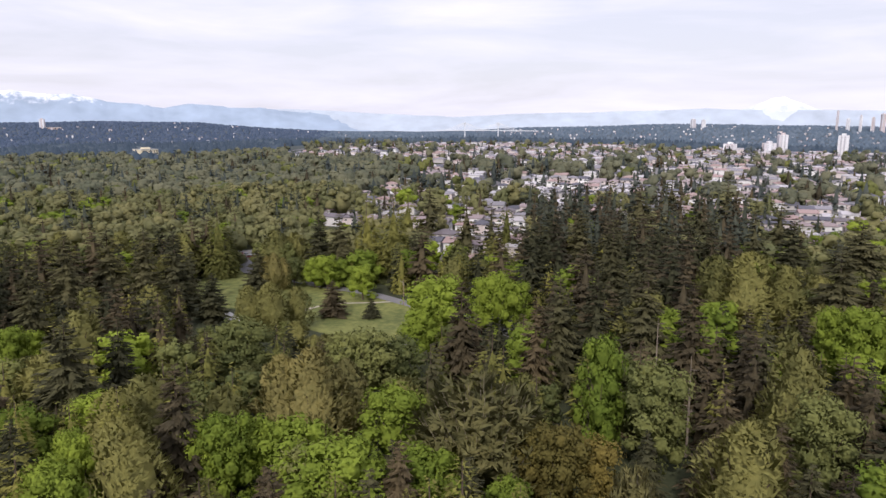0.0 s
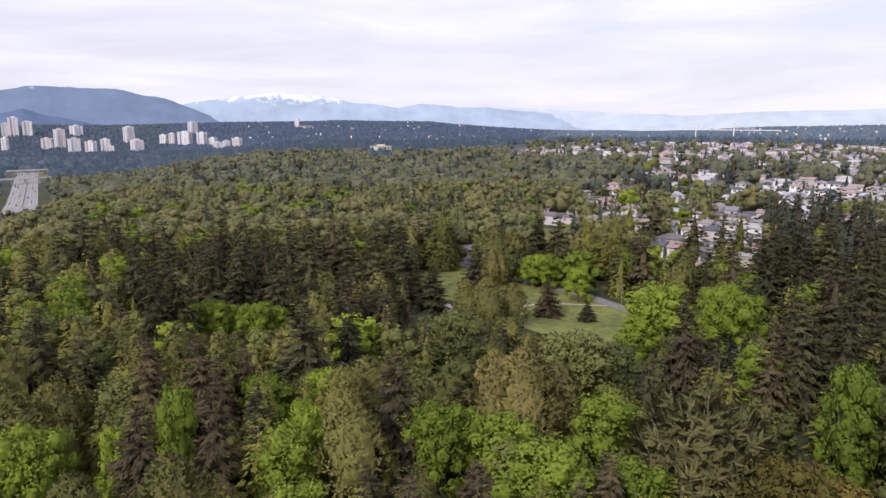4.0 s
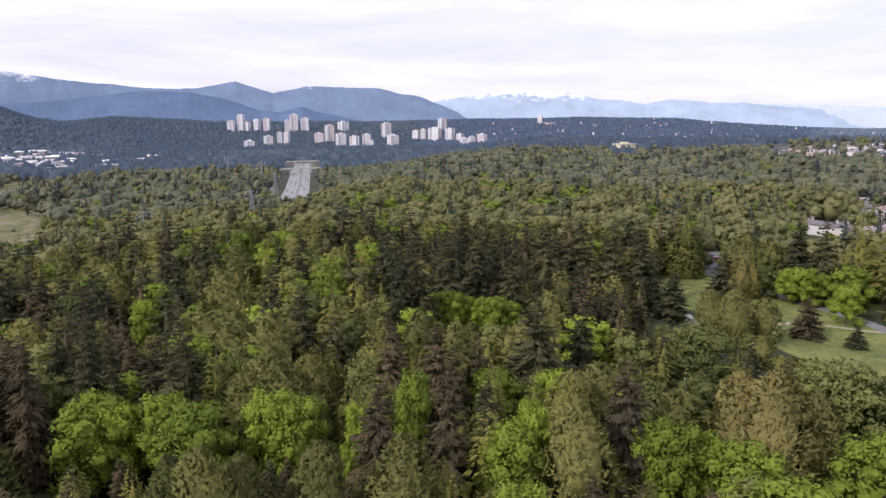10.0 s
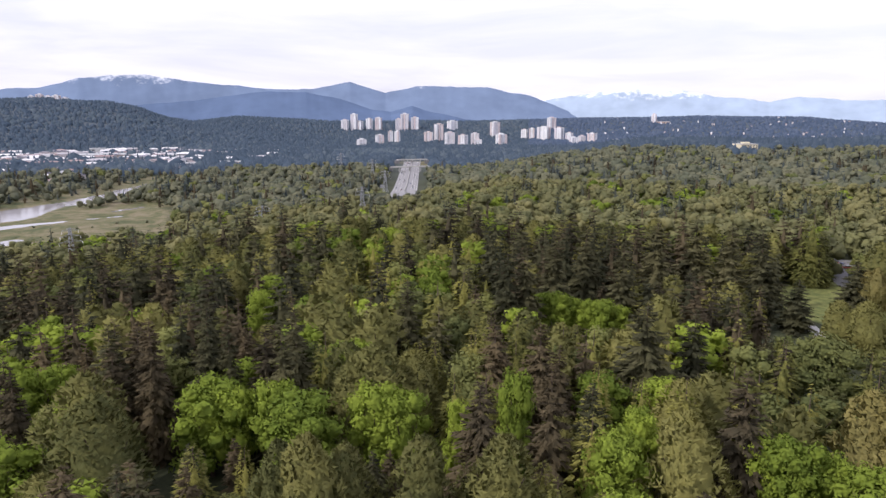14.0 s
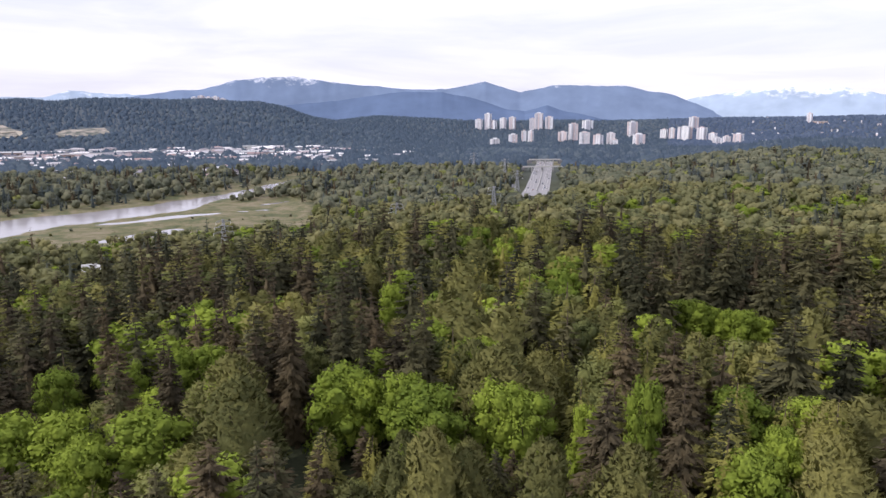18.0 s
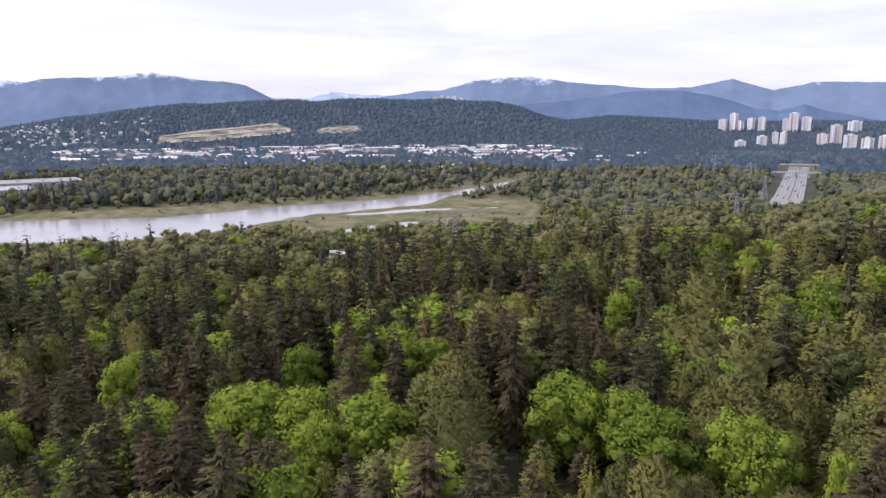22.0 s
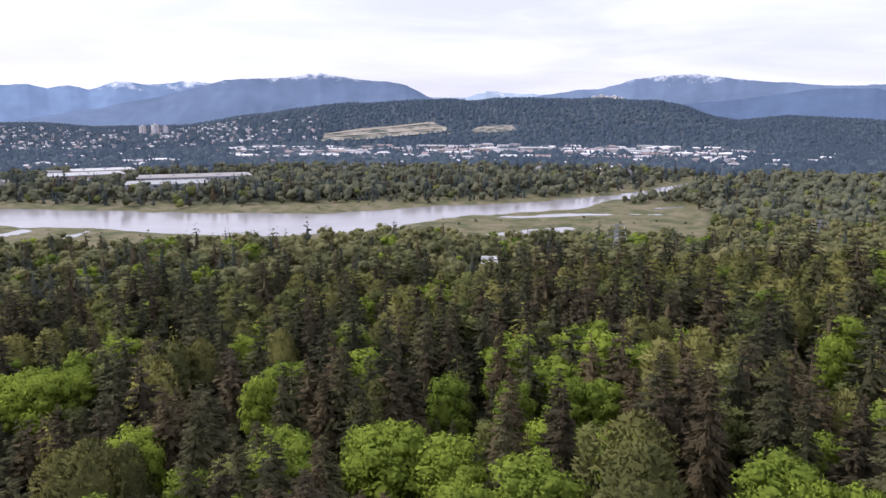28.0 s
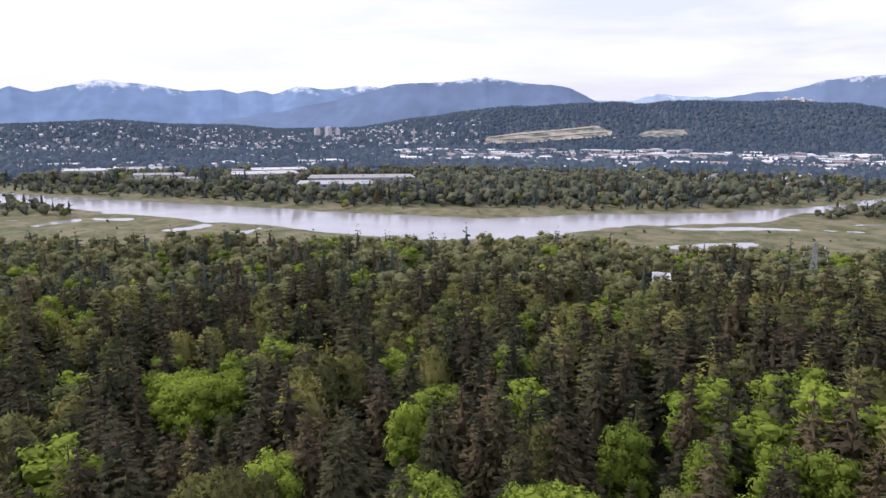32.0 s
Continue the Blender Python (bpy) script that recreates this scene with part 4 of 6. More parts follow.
T["far"]["alder"] = [broad_crown(s, 7, 140, 0.34, 0.038, 0.0, (6, 4), loose=0.12, heart=0.82) for s in (13, 14, 15)]
T["tiny"]["fir"] = [conifer_crown(s, 14, 0.24, 0.05, 0.4, 0.3, 0.22, 0.08, 0.7, 4) for s in (1, 2, 3)]
T["tiny"]["cedar"] = [conifer_crown(s, 14, 0.24, 0.04, 0.3, 0.3, 0.22, 0.08, 0.6, 4) for s in (4, 5, 6)]
for kd, R in (("maple", 0.42), ("cotton", 0.36), ("alder", 0.40)):
    T["tiny"][kd] = [broad_crown(s, 2, 20, R, 0.060, 0.0, (6, 4), upright=0.12, loose=0.08, heart=0.94) for s in (7, 8, 9)]
for lod in T:
    T[lod]["brown"], T[lod]["gold"], T[lod]["pale"] = T[lod]["fir"], T[lod]["alder"], T[lod]["cotton"]
LEAFMAT = {"fir": M_FIR, "brown": M_FIR_BROWN, "cedar": M_CEDAR, "maple": M_MAPLE, "cotton": M_COTTON, "alder": M_ALDER, "gold": M_GOLD, "pale": M_PALE, "bare": M_DUSK}
# leaves with haze painted in for farther trees, maples excepted
OFFMAT = {"fir": M_FIR_HAZE, "cedar": M_CEDAR_HAZE, "maple": M_MAPLE, "cotton": M_COTTON_HAZE, "alder": M_ALDER_HAZE}
FARMAT = {"fir": M_DARKLEAF_HAZE, "cedar": M_DARKLEAF_HAZE, "maple": M_ALDER, "cotton": M_FAROLIVE_HAZE, "alder": M_FAROLIVE_HAZE}
TREE = {"fir": ("fir_tree", "tall dark green fir with drooping boughs in the wood", "conifer"),
        "brown": ("fir_tree", "tall fir with rusty brown cone-laden boughs", "conifer"),
        "cedar": ("cedar_tree", "olive-green conical cedar in the mixed wood", "conifer"),
        "maple": ("maple_tree", "bright green rounded maple in fresh leaf", "tree"),
        "cotton": ("cottonwood_tree", "olive-green feathery cottonwood in the mixed wood", "tree"),
        "pale": ("cottonwood_tree", "pale yellow-green cottonwood in new leaf", "tree"),
        "gold": ("alder_tree", "golden-brown broadleaf tree in bud", "tree"),
        "bare": ("cottonwood_tree", "grey-limbed cottonwood with sparse olive leaves", "tree"),
        "alder": ("alder_tree", "mid-green rounded alder in the mixed wood", "tree")}

conifer_trunk = mesh_np("trunk", *tube([(0, 0, -0.03), (0.004, 0, 0.3), (-0.003, 0.004, 0.65), (0, 0, 0.96)], [0.018, 0.014, 0.008, 0.002], 6), [M_BARK], smooth=True)
broad_trunk = mesh_np("trunk", *join([tube([(0, 0, -0.03), (0.006, 0, 0.25), (-0.004, 0.006, 0.5), (0, 0, 0.72)], [0.022, 0.017, 0.011, 0.004], 6)]
                                     + [tube([(0, 0, 0.2 + 0.07 * i), (0.10 * math.cos(i * 2.4), 0.10 * math.sin(i * 2.4), 0.42 + 0.07 * i), (0.17 * math.cos(i * 2.4), 0.17 * math.sin(i * 2.4), 0.6 + 0.06 * i)],
                                             [0.010, 0.007, 0.003], 5) for i in range(4)]), [M_BARK], smooth=True)
crown_mesh = {}
bare_shapes = []
for s in (61, 62):
    (LV, LF, LN), (WV, WF) = plume_crown(s, 150, 0.44, 20)
    tv, tf = join([(WV, WF), tube([(0, 0, -0.03), (0.01, 0, 0.2), (0, 0.01, 0.5), (0, 0, 0.85)], [0.02, 0.016, 0.010, 0.003], 7)])
    bare_shapes.append((mesh_np("crown", LV, LF, [M_DUSK], N=LN), mesh_np("trunk", tv, tf, [M_DEADWOOD])))


def crown_for(lod, kind, v):
    key = (lod, kind, v)
    if key not in crown_mesh:
        V, F, N = T[lod][kind][v]
        crown_mesh[key] = mesh_np("crown", V, F, [LEAFMAT[kind]], N=N)
    return crown_mesh[key]


def set_tree(x, y, kind, h, k, lod, v, rot):
    """One tree: an empty at its foot that carries trunk and crown."""
    name, label, cat = TREE[kind]
    root = new(name)
    root.matrix_basis = Matrix.Translation((x, y, ground_at(x, y) - 0.2)) @ Matrix.Rotation(rot, 4, "Z") @ Matrix.Diagonal((h * k, h * k, h, 1))
    if kind == "bare":
        cm, tm = bare_shapes[v % 2]
    else:
        cm, tm = crown_for(lod, kind, v), conifer_trunk if kind in ("fir", "brown", "cedar") else broad_trunk
    for nm, me in (("trunk", tm), ("crown", cm)):
        o = new(nm, me)
        o.parent = root
    return tagged(root, label, cat, group="trees of the wood")


loose = {}
made = {}
for x, y, kind, h, k, stands in sorted(spots, key=lambda s: math.hypot(s[0], s[1] - 25) - 1000 * s[5]):
    dd = min(math.hypot(x, y), math.hypot(x, y - 57))
    v = int(rng.integers(0, 3))
    rot = rng.uniform(0, 6.28)
    lod = "near" if dd < (345 if stands else 140) else "mid" if dd < (520 if stands else 355) else "far" if dd < 640 else "tiny"
    kk = k if stands else k * rng.uniform(1.0, 1.3) * (1.0 if dd < 355 or kind in ("fir", "brown") else 1.3)
    if stands or (made.get(kind, 0) < 170 and dd < 400):
        made[kind] = made.get(kind, 0) + 1
        set_tree(x, y, kind, h, kk, lod, v % (len(T[lod][kind]) if kind != "bare" else 2), rot)
    else:
        kind = "fir" if kind == "brown" else kind
        loose.setdefault((lod, kind, v % len(T[lod][kind])), []).append((x, y, h, kk, rot))


def planted(name, label, sets):
    """Many trees in one mesh: sets of (shape, material, rows of x, y, height, width, turn)."""
    Vs, Fs, Ns, Ts, mi, mats, o = [], [], [], [], [], [], 0
    dice = np.random.default_rng(len(name))
    for (V, F, N), m, rows in sets:
        if m not in mats:
            mats.append(m)
        A = np.array(rows)
        zg = ground(A[:, 0], A[:, 1]) - 0.3
        c, s = np.cos(A[:, 4])[:, None], np.sin(A[:, 4])[:, None]
        hk = (A[:, 2] * A[:, 3])[:, None]
        X = (V[None, :, 0] * c - V[None, :, 1] * s) * hk + A[:, 0:1]
        Y = (V[None, :, 0] * s + V[None, :, 1] * c) * hk + A[:, 1:2]
        Z = V[None, :, 2] * A[:, 2:3] + zg[:, None]
        Vs.append(np.stack([X, Y, Z], -1).reshape(-1, 3))
        Ns.append(np.stack([N[None, :, 0] * c - N[None, :, 1] * s, N[None, :, 0] * s + N[None, :, 1] * c, N[None, :, 2] + 0 * c], -1).reshape(-1, 3))
        Ts.append(np.repeat(dice.uniform(-0.5, 0.5, len(A)), len(V)))
        Fs.append((F[None] + (np.arange(len(A)) * len(V))[:, None, None]).reshape(-1, 3) + o)
        mi.append(np.full(len(A) * len(F), mats.index(m)))
        o += len(A) * len(V)
    ob = new(name, mesh_np(name, np.concatenate(Vs), np.concatenate(Fs), mats, np.concatenate(mi), N=np.concatenate(Ns), tint=np.concatenate(Ts)))
    return tagged(ob, label, "woods", kind="stuff")


for kind in KINDS:
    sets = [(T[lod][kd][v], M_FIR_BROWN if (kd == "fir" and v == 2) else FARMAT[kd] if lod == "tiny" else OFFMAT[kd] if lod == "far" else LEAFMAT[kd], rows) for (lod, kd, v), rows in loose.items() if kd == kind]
    planted(TREE[kind][0] + "_woods", "dense woodland of many " + TREE[kind][0].replace("_", " ") + "s", sets)


# ---- materials of built things ----
def paint(name, cols, rough=0.6, spec=0.3, grain=1.5):
    """Paint that differs from thing to thing, with dirt and grain."""
    m = mat(name, cols[0], rough, 0.12, grain, spec=spec)
    n, l = m.node_tree.nodes, m.node_tree.links
    bsdf = n["Principled BSDF"]
    grainy = bsdf.inputs["Base Color"].links[0].from_node
    info = n.new("ShaderNodeObjectInfo")
    ramp = n.new("ShaderNodeValToRGB")
    ramp.color_ramp.interpolation = "CONSTANT"
    e = ramp.color_ramp.elements
    e[0].color = (*cols[0], 1)
    e[1].position, e[1].color = 1.0 / len(cols), (*cols[1], 1)
    for i, c in enumerate(cols[2:]):
        k = e.new((i + 2.0) / len(cols))
        k.color = (*c, 1)
    l.new(info.outputs["Random"], ramp.inputs["Fac"])
    mul = n.new("ShaderNodeMix")
    mul.data_type, mul.blend_type = "RGBA", "MULTIPLY"
    mul.inputs["Factor"].default_value = 1.0
    grainy.inputs["A"].default_value = (0.72, 0.71, 0.69, 1)
    grainy.inputs["B"].default_value = (1, 1, 1, 1)
    l.new(ramp.outputs["Color"], mul.inputs["A"])
    l.new(grainy.outputs["Result"], mul.inputs["B"])
    l.new(mul.outputs["Result"], bsdf.inputs["Base Color"])
    return m


WALL_COLS = [(0.76, 0.74, 0.75), (0.62, 0.56, 0.55), (0.82, 0.81, 0.82), (0.50, 0.47, 0.47), (0.70, 0.62, 0.61), (0.66, 0.64, 0.62)]
ROOF_COLS = [(0.27, 0.26, 0.29), (0.13, 0.13, 0.16), (0.34, 0.28, 0.29), (0.50, 0.48, 0.51), (0.38, 0.28, 0.27), (0.20, 0.18, 0.20)]
M_HOUSE = paint("house_stucco", WALL_COLS, 0.8)
M_ROOF = paint("roof_shingles", ROOF_COLS, 0.85, 0.2, 2.5)
M_TRIM = mat("white_trim", (0.78, 0.77, 0.74), 0.5, 0.1, 2.0)
M_DOOR = paint("door_paint", [(0.25, 0.12, 0.08), (0.12, 0.14, 0.18), (0.7, 0.68, 0.64), (0.3, 0.2, 0.12)], 0.5)
M_GLASS = mat("window_glass", (0.035, 0.042, 0.052), 0.08, 0.3, 0.6, spec=0.6)
M_ASPHALT = mat("asphalt", (0.21, 0.205, 0.21), 0.92, 0.15, 1.2, 0.2)
M_PATH = mat("gravel_path", (0.40, 0.36, 0.29), 0.95, 0.15, 2.0, 0.2)
M_CONCRETE = mat("concrete", (0.46, 0.45, 0.43), 0.85, 0.15, 1.0, 0.1)
M_HIGHWAY = mat("motorway_surface", (0.27, 0.265, 0.27), 0.9, 0.12, 0.4, 0.1)
M_WHITE_ROOF = paint("flat_roof_membrane", [(0.58, 0.59, 0.61), (0.46, 0.47, 0.49), (0.66, 0.66, 0.66), (0.40, 0.38, 0.38)], 0.7, 0.2, 0.2)
M_SHED = paint("warehouse_cladding", [(0.62, 0.60, 0.58), (0.46, 0.36, 0.32), (0.70, 0.70, 0.68), (0.38, 0.40, 0.44)], 0.6, 0.3, 0.3)
M_TOWER = paint("tower_concrete", [(0.84, 0.85, 0.90), (0.72, 0.70, 0.75), (0.88, 0.89, 0.93), (0.72, 0.63, 0.64)], 0.75, 0.3, 0.3)
M_TOWER_GLASS = mat("tower_glass", (0.46, 0.49, 0.55), 0.15, 0.25, 0.1, spec=0.6)
M_STEEL = mat("galvanised_steel", (0.42, 0.43, 0.45), 0.45, 0.15, 2.0, metal=0.6)
M_POLE = mat("weathered_pole_wood", (0.30, 0.23, 0.16), 0.9, 0.2, 3.0, 0.2)
M_TYRE = mat("tyre_rubber", (0.02, 0.02, 0.02), 0.9, 0.2, 3.0)
M_CAR = paint("car_paint", [(0.75, 0.75, 0.76), (0.05, 0.05, 0.06), (0.35, 0.36, 0.38), (0.30, 0.04, 0.04), (0.06, 0.10, 0.25)], 0.3, 0.5)
M_GRASS = mat("mown_lawn", (0.172, 0.178, 0.055), 0.95, 0.25, 0.35, 0.3, big=0.06, dark=(0.098, 0.118, 0.036), soft_edge=0.22)
M_EARTH = mat("bare_earth", (0.30, 0.265, 0.225), 0.95, 0.25, 0.045, 0.2, big=0.013, dark=(0.085, 0.10, 0.085), soft_edge=0.14)
M_LINE = mat("lane_paint", (0.75, 0.75, 0.72), 0.7, 0.1, 1.0)
M_BUS = mat("yellow_render", (0.74, 0.66, 0.48), 0.8, 0.1, 0.5)


def part(name, bm, material, parent, label=""):
    """Links a bmesh, or a (V, F) pair, as one mesh under a thing or a part."""
    if isinstance(bm, tuple):
        me = mesh_np(name, bm[0], bm[1], [material])
    else:
        me = bpy.data.meshes.new(name)
        bm.to_mesh(me)
        bm.free()
        me.materials.append(material)
    o = new(name, me)
    o.parent = parent
    return tagged(o, label)


def box(x0, x1, y0, y1, z0, z1, bevel=0.0):
    bm = bmesh.new()
    bmesh.ops.create_cube(bm, size=1)
    for v in bm.verts:
        v.co = Vector((x0 + (v.co.x + 0.5) * (x1 - x0), y0 + (v.co.y + 0.5) * (y1 - y0), z0 + (v.co.z + 0.5) * (z1 - z0)))
    if bevel:
        bmesh.ops.bevel(bm, geom=bm.edges[:], offset=bevel, segments=1, affect="EDGES")
    return bm


def box_vf(x0, x1, y0, y1, z0, z1):
    V = np.array([(x, y, z) for z in (z0, z1) for x, y in ((x0, y0), (x1, y0), (x1, y1), (x0, y1))], float)
    F = np.array([(0, 2, 1), (0, 3, 2), (4, 5, 6), (4, 6, 7), (0, 1, 5), (0, 5, 4), (1, 2, 6), (1, 6, 5), (2, 3, 7), (2, 7, 6), (3, 0, 4), (3, 4, 7)])
    return V, F


def hip_vf(x0, x1, y0, y1, z, h, ridge=0.35, t=0.25, gable=False):
    """A pitched roof with eaves of thickness t; the ridge runs along x."""
    ym, inset = (y0 + y1) / 2, 0.0 if gable else (y1 - y0) * ridge
    V = np.array([(x0, y0, z), (x1, y0, z), (x1, y1, z), (x0, y1, z), (x0, y0, z + t), (x1, y0, z + t), (x1, y1, z + t), (x0, y1, z + t),
                  (x0 + inset, ym, z + h), (x1 - inset, ym, z + h)], float)
    F = np.array([(0, 2, 1), (0, 3, 2), (0, 1, 5), (0, 5, 4), (1, 2, 6), (1, 6, 5), (2, 3, 7), (2, 7, 6), (3, 0, 4), (3, 4, 7),
                  (4, 5, 9), (4, 9, 8), (6, 7, 8), (6, 8, 9), (5, 6, 9), (7, 4, 8)])
    return V, F


# ---- the park ----
def sheet(name, poly, lift, material, label, cat, cell=4.0):
    """A sheet laid on the ground inside an outline."""
    bm = bmesh.new()
    vs = [bm.verts.new((x, y, 0)) for x, y in poly]
    bm.faces.new(vs)
    bmesh.ops.triangulate(bm, faces=bm.faces[:])
    long = [e for e in bm.edges if e.calc_length() > cell * 2]
    for _ in range(5):
        long = [e for e in bm.edges if e.calc_length() > cell * 2]
        if not long:
            break
        bmesh.ops.subdivide_edges(bm, edges=long, cuts=1)
        bmesh.ops.triangulate(bm, faces=bm.faces[:])
    for v in bm.verts:
        v.co.z = ground_at(v.co.x, v.co.y) + lift
    for f in bm.faces:
        if f.normal.z < 0:
            f.normal_flip()
    me = bpy.data.meshes.new(name)
    bm.to_mesh(me)
    bm.free()
    me.materials.append(material)
    return tagged(new(name, me), label, cat, kind="structure")


def strip(name, line, width, lift, material, label="", cat="road", step=6.0, kerb=0.0):
    """A road laid over the ground along a line."""
    P = []
    for (ax, ay), (bx, by) in zip(line, line[1:]):
        n = max(1, int(math.hypot(bx - ax, by - ay) / step))
        P += [(ax + (bx - ax) * i / n, ay + (by - ay) * i / n) for i in range(n)]
    P.append(line[-1])
    for _ in range(3):
        P = [P[0]] + [tuple((P[i - 1][k] + 2 * P[i][k] + P[i + 1][k]) / 4 for k in (0, 1)) for i in range(1, len(P) - 1)] + [P[-1]]
    V, F = [], []
    for i, (x, y) in enumerate(P):
        q, r = P[min(i + 1, len(P) - 1)], P[max(i - 1, 0)]
        a = math.atan2(q[1] - r[1], q[0] - r[0]) + math.pi / 2
        for s in (-1, -0.33, 0.33, 1):
            px, py = x + math.cos(a) * width / 2 * s, y + math.sin(a) * width / 2 * s
            V.append((px, py, ground_at(px, py) + lift))
    for i in range(len(P) - 1):
        for k in range(3):
            a = i * 4 + k
            F.append((a, a + 1, a + 5, a + 4))
    ob = new(name, mesh_np(name, V, np.array(F)[:, ::-1], [material], smooth=True))
    return tagged(ob, label, cat, kind="structure") if label else ob


sheet("lawn_park", LAWN, 0.06, M_GRASS, "mown park lawn with worn pale patches", "lawn")
sheet("lawn_verge", [(335, 60), (322, 40), (300, 8), (292, -6), (304, -12), (322, 12), (338, 40)], 0.06, M_GRASS, "grass verge behind the park drive", "lawn")
strip("road_park", DRIVE, 6.0, 0.12, M_ASPHALT, "grey asphalt park drive curving past the lawn")
sheet("road_parking", LOT, 0.14, M_ASPHALT, "asphalt turning area at the end of the drive", "road")
strip("path_lawn", [(268, 62), (279, 57), (285, 46), (282, 34), (287, 25)], 1.8, 0.11, M_PATH, "pale worn path across the lawn", "path")
strip("path_wood", [(275, 98), (268, 92), (262, 86), (250, 80)], 4.5, 0.13, M_CONCRETE, "pale concrete ramp at the lawn's edge", "path")
strip("path_lower", [(232, 22), (222, 8), (214, -6)], 3.0, 0.12, M_ASPHALT, "narrow asphalt path by the trees", "path")


def utility_pole(x, y, h=11.0):
    root = new("utility_pole")
    root.location = (x, y, ground_at(x, y))
    part("pole", tube([(0, 0, -0.4), (0, 0, h * 0.5), (0, 0, h)], [0.17, 0.14, 0.11], 8), M_POLE, root)
    part("crossarm", box(-1.2, 1.2, -0.06, 0.06, h - 0.9, h - 0.76), M_POLE, root)
    part("transformer", ball(8, 6, 0.3, 0.3, 0.5, (0.35, 0, h - 2.2)), M_STEEL, root, "grey round transformer can")
    part("lamp_arm", tube([(0, 0, h - 1.6), (0.8, 0.9, h - 1.2), (1.2, 1.5, h - 1.2)], [0.05, 0.05, 0.05], 6), M_STEEL, root)
    for s in (-1, 0.4, 1):
        part("insulator", ball(6, 4, 0.07, 0.07, 0.12, (s, 0, h - 0.66)), M_GLASS, root)
    return tagged(root, "wooden utility pole with a street light arm", "pole", group="utility poles")


utility_pole(281, 21)
utility_pole(352, 93)
for x, y in ((445, -232), (470, -262), (520, -210), (470, -60), (430, 20), (500, -20), (560, -150), (620, -60), (575, 30), (640, -230)):
    utility_pole(x, y, 12.0)


# ---- dead snags in the wood ----
def snag(x, y, h):
    root = new("dead_tree")
    root.location = (x, y, ground_at(x, y))
    q = random.Random(int(x * 7 + y))
    part("trunk", tube([(0, 0, -0.4), (0.1, 0, h * 0.4), (0.3, 0.1, h * 0.75), (0.25, 0.2, h)], [0.34, 0.26, 0.16, 0.04], 7), M_SNAG, root)
    for i in range(9):
        z, a, L = h * q.uniform(0.4, 0.95), q.uniform(0, 6.28), q.uniform(0.8, 2.6)
        part("branch", tube([(0.2, 0.1, z), (0.2 + L * 0.6 * math.cos(a), 0.1 + L * 0.6 * math.sin(a), z + 0.3), (0.2 + L * math.cos(a), 0.1 + L * math.sin(a), z + q.uniform(-0.4, 0.8))], [0.09, 0.05, 0.015], 4), M_SNAG, root)
    return tagged(root, "bare grey dead tree standing among firs", "dead tree", group="dead trees")


M_SNAG = mat("bleached_dead_wood", (0.23, 0.19, 0.15), 0.9, 0.2, 3.0, 0.2)
for x, y, h in ((163, -49, 29), (150, -53, 24), (140, -72, 22)):
    snag(x, y, h)


# ---- vehicles ----
def car():
    root = new("parked_car")
    bm = box(-2.2, 2.2, -0.88, 0.88, 0.32, 0.95, 0.16)
    part("body", bm, M_CAR, root)
    bm = bmesh.new()
    bmesh.ops.create_cube(bm, size=1)
    for v in bm.verts:
        top = v.co.z > 0
        v.co = Vector((v.co.x * (2.0 if top else 3.0) - 0.25, v.co.y * (1.3 if top else 1.6), 1.45 if top else 0.93))
    bmesh.ops.bevel(bm, geom=bm.edges[:], offset=0.08, segments=1, affect="EDGES")
    part("cabin", bm, M_GLASS, root, "dark glazed cabin")
    part("roof", box(-1.2, 0.7, -0.62, 0.62, 1.43, 1.49, 0.02), M_CAR, root)
    for x in (-1.35, 1.35):
        for y in (-0.82, 0.82):
            w = part("wheel", tube([(x, y - 0.1, 0.33), (x, y + 0.1, 0.33)], [0.33, 0.33], 10), M_TYRE, root)
    for y in (-0.6, 0.6):
        part("headlight", box(2.16, 2.23, y - 0.18, y + 0.18, 0.62, 0.76), M_TRIM, root)
    return tagged(root, "small saloon car parked by the kerb", "car", group="parked cars")


first_car = car()


def place_car(x, y, rot, lift=0.15):
    return copy_thing(first_car, Matrix.Translation((x, y, ground_at(x, y) + lift)) @ Matrix.Rotation(rot, 4, "Z"))


first_car.matrix_basis = Matrix.Translation((384, 117, ground_at(384, 117) + 0.15)) @ Matrix.Rotation(0.6, 4, "Z")
for x, y, a in ((388, 121, 0.6), (391, 125, 0.6), (379, 113, 2.2)):
    place_car(x, y, a)


# ---- houses ----
def window(root, x, y, z, w, h, face):
    """A window proud of the wall; face 0 looks along -y, 1 along +y, 2 along -x, 3 along +x."""
    o = 0.06
    if face < 2:
        s = -1 if face == 0 else 1
        fr = box(x - w / 2 - 0.1, x + w / 2 + 0.1, min(y, y + s * o), max(y, y + s * o), z - 0.1, z + h + 0.1)
        pn = box(x - w / 2, x + w / 2, min(y, y + s * (o + 0.03)), max(y, y + s * (o + 0.03)), z, z + h)
    else:
        s = -1 if face == 2 else 1
        fr = box(min(x, x + s * o), max(x, x + s * o), y - w / 2 - 0.1, y + w / 2 + 0.1, z - 0.1, z + h + 0.1)
        pn = box(min(x, x + s * (o + 0.03)), max(x, x + s * (o + 0.03)), y - w / 2, y + w / 2, z, z + h)
    f = part("window", fr, M_TRIM, root)
    part("pane", pn, M_GLASS, f)


